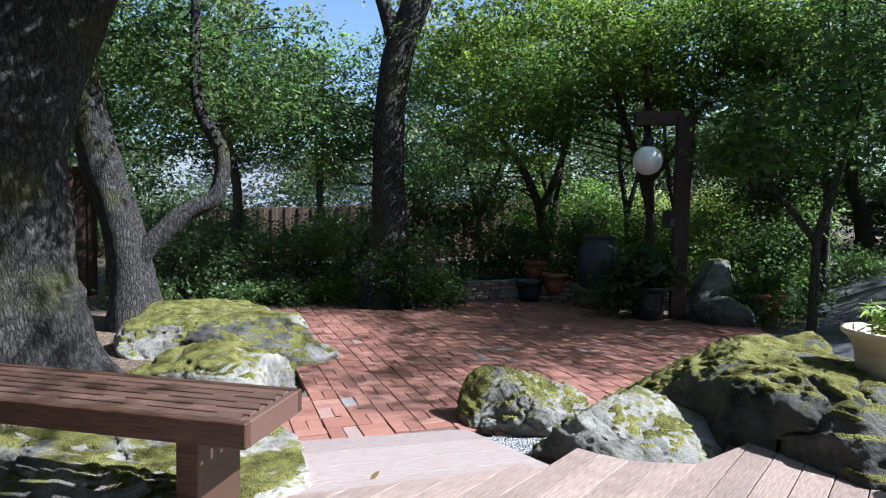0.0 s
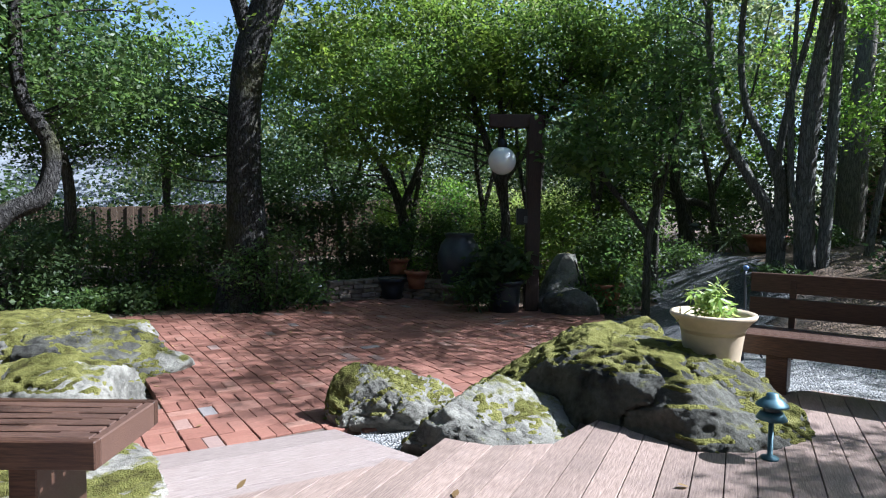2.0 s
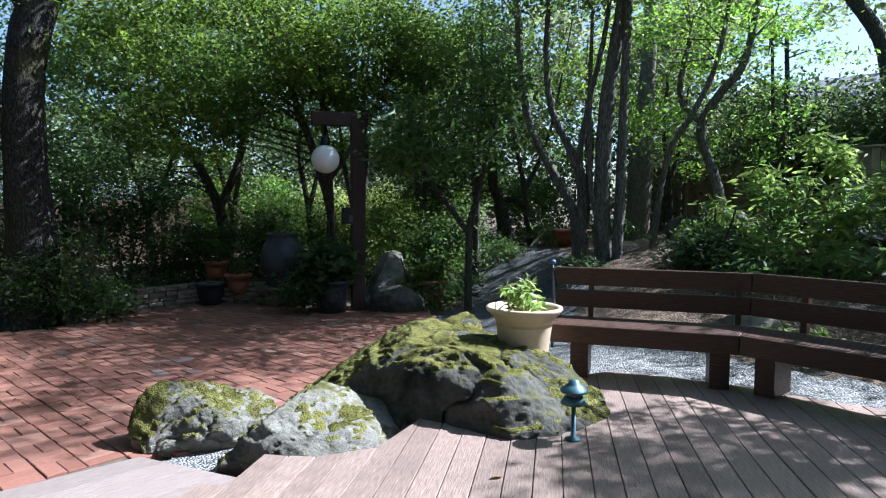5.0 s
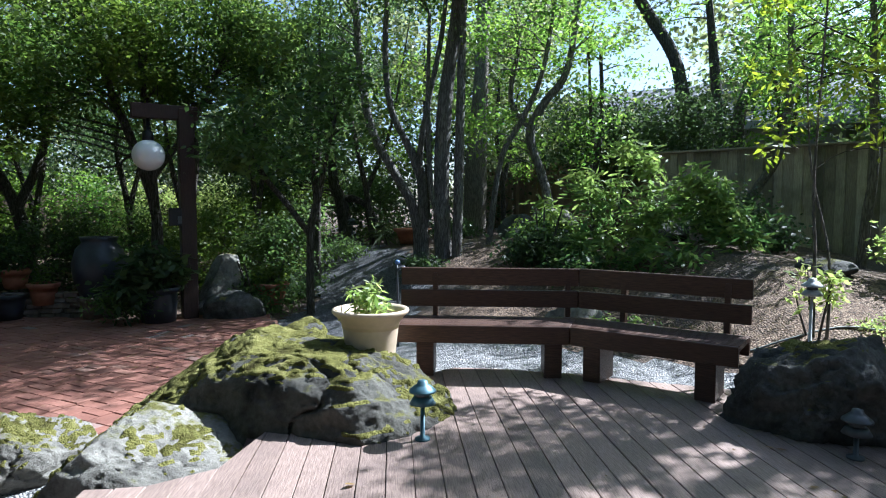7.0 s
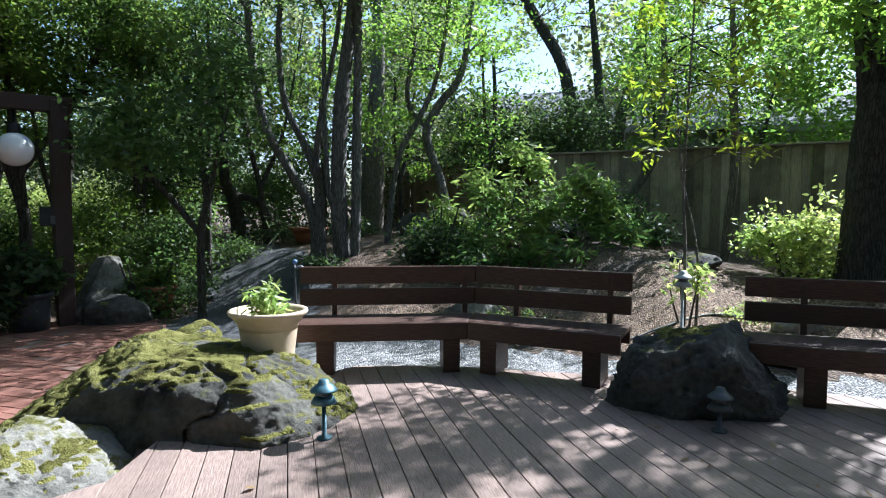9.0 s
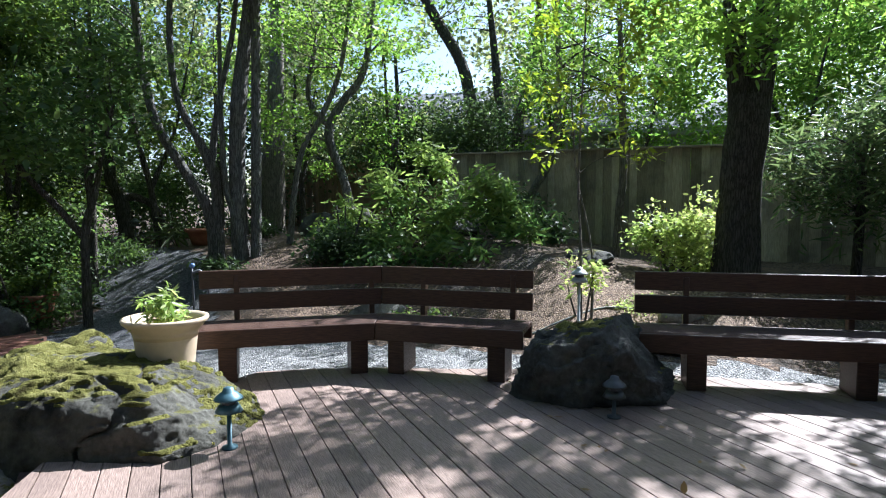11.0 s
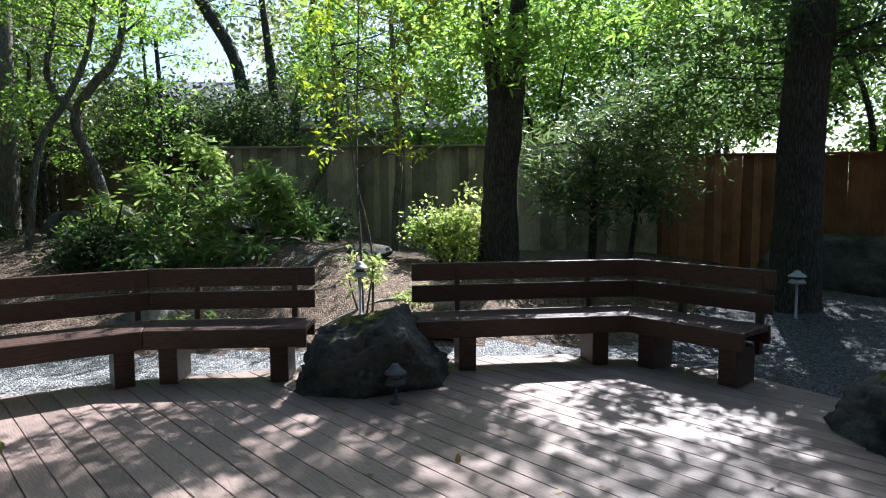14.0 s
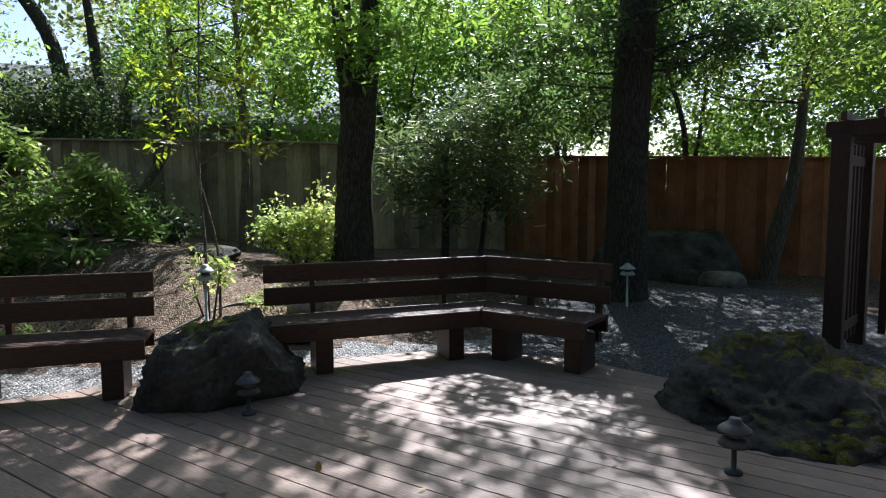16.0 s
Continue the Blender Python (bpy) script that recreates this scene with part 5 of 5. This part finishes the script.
part("switch_plate", box_bm(0.05, 0.012, 0.10, (-0.12, -0.118, 1.36), 0.002), METAL_GREY, box)


# ---------- path lights ----------
def path_light(label, at, height, mat, wide=0.085, tiers=2):
    root = empty("path_light", at, label, "path light", "path lights")
    part("stake", lathe([(0.045, 0.0), (0.045, 0.012), (0.014, 0.02), (0.013, height - 0.14)], 16), mat, root)
    part("shade", lathe([(wide * 0.75, height - 0.15), (wide * 1.15, height - 0.14), (wide * 0.8, height - 0.10)], 28), mat, root)
    part("lens", lathe([(wide * 0.55, height - 0.13), (wide * 0.6, height - 0.06)], 20), METAL_GREY, root)
    part("cap", lathe([(wide * 1.2, height - 0.07), (wide * 1.15, height - 0.06), (wide * 0.7, height - 0.034), (wide * 0.5, height - 0.026), (wide * 0.42, height - 0.006), (0.01, height)], 28), mat, root)
    return root


path_light("blue-green metal path light casting a shadow on the deck", (2.50, 2.68, 0.0), 0.36, METAL_GREEN, 0.068)
path_light("grey tiered path light before a dark boulder", (4.02, 0.83, 0.0), 0.28, METAL_GREY, 0.065)
path_light("grey tiered path light beside a mossy boulder", (2.84, -1.80, 0.0), 0.29, METAL_GREY, 0.07)
path_light("pale metal path light on the leaf-littered bed", (5.85, 1.56, ground_z(5.85, 1.56)), 0.64, METAL_PALE, 0.072)
path_light("pale metal path light at the gravel edge by a dark trunk", (7.2, -3.05, ground_z(7.2, -3.05)), 0.55, METAL_PALE, 0.08)
path_light("small path light below a bent trunk", (7.6, 10.4, ground_z(7.6, 10.4)), 0.6, METAL_GREY, 0.09)


# ---------- pots ----------
def pot(name, label, at, r, h, mat, lip=0.03, taper=0.7, category="pot", belly=0.0):
    root = empty(name, at, label, category)
    p = [(r * taper, 0.0), (r * (taper + 1) / 2 + belly, h * 0.5), (r * 0.94, h * 0.8), (r * 0.97, h - lip * 2.2), (r * 1.02, h - lip * 2), (r * 1.1, h - lip), (r * 1.12, h), (r * 1.0, h + 0.004), (r * 0.95, h - 0.02), (r * 0.9, h * 0.86)]
    part("body", lathe(p, 48), mat, root)
    part("soil", lathe([(r * 0.9, h * 0.84), (r * 0.5, h * 0.87), (0.02, h * 0.88)], 24), SOIL, root)
    return root


def bowl(name, label, at, r, h, mat, category):
    """A planter with a tapering body and a wide rolled rim."""
    root = empty(name, at, label, category)
    part("body", lathe([(r * 0.62, 0.0), (r * 0.66, 0.03), (r * 0.76, h * 0.5), (r * 0.86, h * 0.80), (r * 0.90, h - 0.10), (r * 0.93, h - 0.085), (r * 0.98, h - 0.075), (r * 1.03, h - 0.055), (r * 1.15, h - 0.030),
                        (r * 1.18, h - 0.012), (r * 1.16, h), (r * 1.10, h + 0.004), (r * 1.0, h - 0.02), (r * 0.92, h - 0.07), (r * 0.86, h - 0.14)], 56), mat, root)
    part("soil", lathe([(r * 0.87, h - 0.11), (r * 0.5, h - 0.09), (0.02, h - 0.085)], 24), SOIL, root)
    return root


planter = bowl("planter", "cream glazed planter with a rolled rim", (2.92, 3.72, -0.05), 0.245, 0.66, POT_CREAM, "planter")
rng = np.random.default_rng(5)
c = in_blobs([(2.92, 3.72, 0.68, 0.16, 0.16, 0.11, 26)], rng, 0.2)
fern_root = empty("fern", (2.92, 3.72, 0.56), "small bright yellow-green feathery plant in the planter", "plant")
part("fronds", leaf_mesh("fronds", clump_leaves(c - np.array((2.92, 3.72, 0.56)), 16, (0.03, 0.03, 0.025), rng), 0.085, rng, 0.24, 0.45), LEAF_YELLOW, fern_root)
jar = empty("jar", (2.72, 9.72, ground_z(2.72, 9.72) + 0.15), "large dark blue-grey clay oil jar", "jar")
part("body", lathe([(0.16, 0.0), (0.24, 0.15), (0.34, 0.45), (0.36, 0.65), (0.30, 0.86), (0.22, 0.95), (0.24, 1.0), (0.25, 1.03), (0.20, 1.03), (0.17, 0.95)], 40), JAR_BLUE, jar)
pot("flower_pot", "terracotta flower pot on the low stone wall", (1.85, 10.55, 0.2), 0.19, 0.28, TERRACOTTA)
pot("flower_pot", "terracotta flower pot at the end of the wall", (2.1, 10.1, 0.0), 0.19, 0.30, TERRACOTTA)
pot("flower_pot", "dark wooden-looking pot under the terracotta pots", (1.7, 10.2, -0.17), 0.22, 0.34, JAR_BLUE)
pot("flower_pot", "dark glazed pot beside the lamp post", (3.12, 8.62, -0.17), 0.25, 0.46, JAR_BLUE, 0.03, 0.85)
pot("flower_pot", "small grey pot at the end of the wall", (0.42, 9.75, -0.17), 0.15, 0.3, METAL_GREY)
pot("flower_pot", "grey pot at the terrace edge", (2.55, 9.5, -0.17), 0.17, 0.3, STONE)
pot("flower_pot", "terracotta bowl beside the garden path", (8.35, 9.4, ground_z(8.35, 9.4)), 0.35, 0.3, TERRACOTTA)
pot("flower_pot", "terracotta pot in the bed beside the dogwood", (4.75, 8.55, -0.1), 0.24, 0.32, TERRACOTTA)

# garden tap on a pipe beside the trunk cluster
tx, ty = azimuth(40.4, 6.7)
tap = empty("garden_tap", (tx, ty, ground_z(tx, ty)), "thin upright water pipe with a blue and white tap", "tap")
part("pipe", tubes("pipe", [smooth_line([(0, 0, -0.05, 0.014), (0.01, 0, 0.4, 0.013), (0.0, 0.01, 0.92, 0.013)])], 8), METAL_GREY, tap)
part("spout", tubes("spout", [smooth_line([(0, 0, 0.86, 0.016), (0.06, -0.03, 0.88, 0.016), (0.10, -0.05, 0.83, 0.014)])], 8), METAL_GREY, tap)
part("knob", lathe([(0.010, 0.91), (0.026, 0.925), (0.029, 0.94), (0.02, 0.955), (0.006, 0.96)], 16), plain("blue_paint", (0.08, 0.15, 0.3), 0.5), tap, "blue round knob")
part("hose", tubes("hose", [smooth_line([(0.10, -0.05, 0.83, 0.011), (0.14, -0.07, 0.6, 0.011), (0.09, -0.02, 0.3, 0.011), (0.16, -0.08, 0.06, 0.011)])], 8), METAL_GREY, tap)

# ---------- houses beyond ----------
def house(label, at, rz, w, d, wall, rise, seed=1):
    root = empty("house", at, label, "house", rz=rz)
    part("wall", box_bm(w, d, wall, (0, 0, wall / 2), 0.01), STUCCO, root)
    bm = bmesh.new()
    e = 0.5
    pts = [(-w / 2 - e, -d / 2 - e, wall - 0.1), (w / 2 + e, -d / 2 - e, wall - 0.1), (w / 2 + e, d / 2 + e, wall - 0.1), (-w / 2 - e, d / 2 + e, wall - 0.1), (-w / 2 - e, 0, wall + rise), (w / 2 + e, 0, wall + rise)]
    v = [bm.verts.new(p) for p in pts]
    for f in ((0, 1, 5, 4), (2, 3, 4, 5), (0, 4, 3), (1, 2, 5), (0, 3, 2, 1)):
        bm.faces.new([v[i] for i in f])
    part("roof", bm, ROOF, root)
    part("fascia", box_bm(w + 1.04, 0.05, 0.2, (0, -d / 2 - e - 0.03, wall - 0.08), 0.004), STUCCO, root, "white fascia board")
    for k in range(3):
        win = part("window", box_bm(1.2, 0.06, 1.1, (-w / 3 + k * w / 3, -d / 2 - 0.02, wall * 0.55), 0.01), STUCCO, root)
        part("pane", box_bm(1.05, 0.02, 0.95, (-w / 3 + k * w / 3, -d / 2 - 0.055, wall * 0.55), 0), METAL_DARK, win)
    return root


house("pale house with a grey shingle roof behind the fence", (-7.5, 24, -0.6), 15, 10, 7, 1.6, 2.5)
house("pale house with a grey roof beyond the east fence", (20.5, 9.5, 0.6), -75, 9, 7, 3.0, 1.8)
house("low pale house beyond the trees", (23, 3.0, 0.6), -90, 6, 6, 3.0, 1.3)
house("small red-roofed house far behind the shrubs", (3.0, 31, 0.0), 0, 5, 5, 1.4, 1.0)

# ---------- arbour at the deck's end ----------
arbour = empty("arbour", (4.80, -3.88, -0.05), "dark timber arbour with slatted sides", "arbour", rz=-140)
for x, y in ((0, 0), (1.3, 0.0), (0.0, 0.95), (1.3, 0.95)):
    part("post", box_bm(0.14, 0.14, 2.0, (x, y, 0.95), 0.006), POSTW, arbour)
for y in (0.0, 0.95):
    part("beam", box_bm(1.6, 0.06, 0.13, (0.68, y, 2.0), 0.005), POSTW, arbour)
for k in range(6):
    part("rafter", box_bm(0.045, 1.15, 0.07, (0.02 + k * 0.25, 0.47, 2.10), 0.004), POSTW, arbour)
for k in range(5):
    part("slat", box_bm(0.03, 0.06, 1.75, (0.0, 0.16 + k * 0.155, 1.02), 0.002), POSTW, arbour)
    part("slat", box_bm(0.06, 0.03, 1.75, (0.2 + k * 0.22, 0.95, 1.02), 0.002), POSTW, arbour)
for z in (0.28, 1.75):
    part("side_rail", box_bm(0.045, 0.81, 0.09, (0.0, 0.475, z), 0.004), POSTW, arbour)

# ---------- potted and small plants ----------
def potted(label, at, blobs, mat, leaf, aspect, per, seed, spread=(0.07, 0.07, 0.05), flat=0.4):
    rng = np.random.default_rng(seed)
    root = empty("plant", at, label, "plant")
    c = in_blobs(blobs, rng, 0.2)
    stems = [smooth_line([(0, 0, 0, 0.008), (*(0.5 * p + np.array((0, 0, 0.03))), 0.005), (*p, 0.002)], 3) for p in c[::3]]
    part("stems", tubes("stems", stems, 5), TWIG, root)
    part("foliage", leaf_mesh("foliage", clump_leaves(c, per, spread, rng), leaf, rng, aspect, flat), mat, root)
    return root


potted("leafy green plant in a terracotta pot", (1.85, 10.55, 0.44), [(0, 0, 0.2, 0.2, 0.2, 0.18, 16)], LEAF_OAK, 0.07, 0.5, 40, 301)
potted("green seedling in a terracotta pot", (2.1, 10.1, 0.26), [(0, 0, 0.15, 0.15, 0.15, 0.15, 8)], LEAF_MAPLE, 0.06, 0.4, 30, 302)
potted("broad-leaved shade plant in the dark pot by the post", (3.12, 8.62, 0.22), [(0, 0, 0.3, 0.42, 0.3, 0.28, 30), (-0.35, 0, 0.05, 0.25, 0.2, 0.2, 12)], LEAF_DARK, 0.13, 0.5, 30, 303, (0.1, 0.1, 0.08))
potted("arching fern beside the lamp post", (2.75, 8.75, -0.1), [(0, 0, 0.25, 0.4, 0.3, 0.25, 26)], LEAF_OAK, 0.09, 0.3, 40, 304, (0.1, 0.1, 0.07))
potted("small flowering plant in a terracotta pot", (4.75, 8.55, 0.17), [(0, 0, 0.15, 0.3, 0.25, 0.18, 16)], LEAF_MAPLE, 0.08, 0.5, 30, 305)
potted("spiky strap-leaved plant beside the garden path", (8.1, 9.9, ground_z(8.1, 9.9)), [(0, 0, 0.3, 0.25, 0.25, 0.25, 12)], LEAF_STRAP, 0.4, 0.09, 8, 306, (0.03, 0.03, 0.02), 0.2)
potted("low green groundcover at the boulder foot", (4.7, 9.0, -0.1), [(0, 0, 0.2, 0.55, 0.35, 0.22, 26)], LEAF_OAK, 0.08, 0.5, 40, 307, (0.1, 0.1, 0.06))
potted("low mossy groundcover between bed stones", (6.6, 1.1, ground_z(6.6, 1.1)), [(0, 0, 0.05, 0.45, 0.4, 0.05, 20)], LEAF_YELLOW, 0.035, 0.5, 60, 308, (0.08, 0.08, 0.02))
potted("fern at the foot of the trunk cluster", (6.4, 6.9, ground_z(6.4, 6.9)), [(0, 0, 0.15, 0.35, 0.3, 0.15, 16)], LEAF_DARK, 0.09, 0.35, 36, 309, (0.08, 0.08, 0.05))
potted("weeds in the gravel behind the bench", (5.7, 3.2, ground_z(5.7, 3.2)), [(0, 0, 0.1, 0.35, 0.3, 0.12, 12)], LEAF_LAUREL, 0.06, 0.5, 30, 310)
for k, (x, y) in enumerate(((-3.0, 9.6), (-2.2, 9.8), (-1.5, 10.1), (-4.4, 9.4), (1.1, 10.9), (0.4, 10.6), (3.4, 10.2), (5.4, 9.0), (6.3, 10.2), (7.0, 9.9), (8.9, 8.7), (7.9, 5.9), (7.0, 4.6), (9.2, 2.8), (8.8, 0.6))):
    potted("low evergreen groundcover in the shaded bed", (x, y, ground_z(x, y)), [(0, 0, 0.18, 0.5, 0.4, 0.2, 24)], (LEAF_OAK, LEAF_DARK, LEAF_MAPLE)[k % 3], 0.075, 0.5, 44, 320 + k, (0.11, 0.11, 0.07))


# ---------- hose, cable, fallen leaves ----------
def cable(name, label, points, r, mat, category):
    pts = [(x, y, (ground_z(x, y) if z is None else z) + r + 0.03, r) for x, y, z in points]
    ob = part(name, tubes(name, [smooth_line(pts, 6)], 8), mat)
    return tagged(ob, label, category)


cable("garden_hose", "thin pale irrigation hose lying across the leaf litter", [(5.55, 2.35, None), (5.75, 2.0, None), (5.95, 1.75, None), (6.3, 1.4, None), (6.5, 0.9, None), (6.6, 0.5, None)], 0.009, plain("hose_rubber", (0.22, 0.24, 0.22), 0.6), "hose")
rng = np.random.default_rng(9)
spots_l = np.column_stack([rng.uniform(-0.3, 5.0, 90), rng.uniform(-2.0, 3.6, 90), np.full(90, 0.006)])
spots_l = np.array([p for p in spots_l if abs(p[0]) + abs(p[1]) > 1.6 and p[1] < 3.0 - 0.1 * p[0] and not (p[0] > 1.7 and p[1] > 2.5)])
lm = leaf_mesh("fallen_leaves", spots_l, 0.05, rng, 0.6, 0.97)
tagged(part("fallen_leaves", lm, leaf_material("leaf_dry", (0.10, 0.06, 0.03), (0.22, 0.13, 0.06), (0.34, 0.24, 0.10), 0.2)), "dry brown leaves fallen on the deck", "leaves", kind="stuff")
spots_b = np.column_stack([rng.uniform(-1.5, 4.0, 160), rng.uniform(4.3, 9.2, 160), np.full(160, -0.158)])
spots_b = np.array([p for p in spots_b if not (p[0] > 1.4 and p[1] < 5.9)])
tagged(part("fallen_leaves", leaf_mesh("fallen_leaves", spots_b, 0.045, rng, 0.6, 0.97), bpy.data.materials["leaf_dry"]), "dry leaves scattered on the brick terrace", "leaves", kind="stuff")

# ---------- bricks of the terrace ----------
def brick_material():
    m, nt, b = material("brick_red")
    info = nt.nodes.new("ShaderNodeObjectInfo")
    geo = nt.nodes.new("ShaderNodeNewGeometry")
    add = node(nt, "Math")
    nt.links.new(info.outputs["Random"], add.inputs[0])
    nt.links.new(geo.outputs["Random Per Island"], add.inputs[1])
    frac = node(nt, "Math")
    frac.operation = "FRACT"
    nt.links.new(add.outputs[0], frac.inputs[0])
    col = ramp(nt, frac.outputs[0], [(0.0, (0.21, 0.092, 0.066)), (0.5, (0.25, 0.112, 0.08)), (0.9, (0.29, 0.14, 0.102)), (0.97, (0.32, 0.175, 0.13)), (1.0, (0.22, 0.20, 0.195))])
    co = coords(nt)
    n = node(nt, "TexNoise", Scale=45.0, Detail=7.0, Roughness=0.7)
    big = node(nt, "TexNoise", Scale=1.5, Detail=6.0, Roughness=0.6)
    nt.links.new(co, n.inputs["Vector"])
    nt.links.new(co, big.inputs["Vector"])
    col = blend(nt, 0.45, col, ramp(nt, n.outputs[0], [(0.3, (0.45, 0.42, 0.4)), (0.7, (1, 1, 1))]), "MULTIPLY")
    col = blend(nt, ramp(nt, big.outputs[0], [(0.5, (0, 0, 0)), (0.72, (0.5, 0.5, 0.5))]), col, (0.10, 0.055, 0.042))
    nt.links.new(col, b.inputs["Base Color"])
    b.inputs["Roughness"].default_value = 0.85
    b.inputs["Specular IOR Level"].default_value = 0.3
    bump(nt, b, n.outputs[0], 0.5, 0.006)
    return m


BRICK = brick_material()


def brick_shape(l, w, h, c=0.004):
    """A brick with worn top edges, as points and faces."""
    v = []
    for z, k in ((0, 0), (h - c, 0), (h, c)):
        v += [(-l / 2 + k, -w / 2 + k, z), (l / 2 - k, -w / 2 + k, z), (l / 2 - k, w / 2 - k, z), (-l / 2 + k, w / 2 - k, z)]
    f = [(8, 9, 10, 11)]
    for j in (0, 4):
        f += [(j + i, j + (i + 1) % 4, j + 4 + (i + 1) % 4, j + 4 + i) for i in range(4)]
    return v, f


def within(outline, x, y):
    hit = False
    for (x0, y0), (x1, y1) in zip(outline, outline[1:] + outline[:1]):
        if (y0 > y) != (y1 > y) and x < (x1 - x0) * (y - y0) / (y1 - y0) + x0:
            hit = not hit
    return hit


BRICK_TURN = radians(109.2)
brick_meshes = []
for k in range(3):
    me = bpy.data.meshes.new("brick")
    v, f = brick_shape(0.2045, 0.1015, 0.05, 0.003 + 0.001 * k)
    me.from_pydata(v, [], f)
    me.materials.append(BRICK)
    brick_meshes.append(me)
rb = random.Random(12)
spots = []
UNIT = 0.212
for i in range(-40, 40):
    for j in range(-10, 70):
        for k in (-1, 1):
            across = (i + j) % 2
            u = (j + 0.5) * UNIT + 0.024 + (k * UNIT / 4 if across else 0.0)
            v = (i + 0.5) * UNIT - 0.103 + (0.0 if across else k * UNIT / 4)
            x, y = u * math.cos(BRICK_TURN) - v * math.sin(BRICK_TURN), u * math.sin(BRICK_TURN) + v * math.cos(BRICK_TURN)
            if within(TERRACE, x, y):
                spots.append((y + 0.25 * abs(x), x, y, BRICK_TURN + (math.pi / 2 if across else 0.0)))
spots.sort()
rest_v, rest_f = [], []
for k, (_, x, y, turn) in enumerate(spots):
    m = Matrix.Translation((x, y, -0.22 + rb.gauss(0, 0.0025))) @ Matrix.Rotation(turn + rb.gauss(0, 0.012), 4, "Z") @ Matrix.Rotation(rb.gauss(0, 0.008), 4, "Y") @ Matrix.Rotation(rb.gauss(0, 0.012), 4, "X")
    if k < 300:
        ob = part("brick", brick_meshes[k % 3], None, terrace)
        ob.matrix_world = m
    else:
        v, f = brick_shape(0.2045, 0.1015, 0.05)
        n = len(rest_v)
        rest_v += [tuple(m @ Vector(p)) for p in v]
        rest_f += [tuple(n + q for q in face) for face in f]
me = bpy.data.meshes.new("brickwork")
me.from_pydata(rest_v, [], rest_f)
tagged(part("brickwork", me, BRICK, terrace), kind="stuff")

# low dry stone wall at the back of the terrace
wall = empty("stone_wall", (0.55, 9.95, -0.2), "low wall of stacked flat stones at the terrace edge", "wall", kind="structure")
rw = random.Random(5)
line = [Vector((0.5, 9.85)), Vector((1.65, 10.4)), Vector((2.2, 10.15)), Vector((2.9, 9.55))]
for seg in range(3):
    a, b = line[seg], line[seg + 1]
    d = (b - a).normalized()
    ang = math.atan2(d.y, d.x)
    for course in range(5):
        s = rw.uniform(0, 0.1)
        while s < (b - a).length:
            w = rw.uniform(0.14, 0.3)
            bm = box_bm(w - 0.012, 0.22 + rw.uniform(-0.02, 0.03), 0.068, (0, 0, 0.034), 0.012)
            for v in bm.verts:
                v.co += Vector((rw.gauss(0, 0.006), rw.gauss(0, 0.008), rw.gauss(0, 0.003)))
            ob = part("stone", bm, STONE, wall)
            p = a + d * (s + w / 2)
            ob.matrix_basis = Matrix.Translation((p.x - 0.55, p.y - 9.95, course * 0.073)) @ Matrix.Rotation(ang, 4, "Z")
            s += w
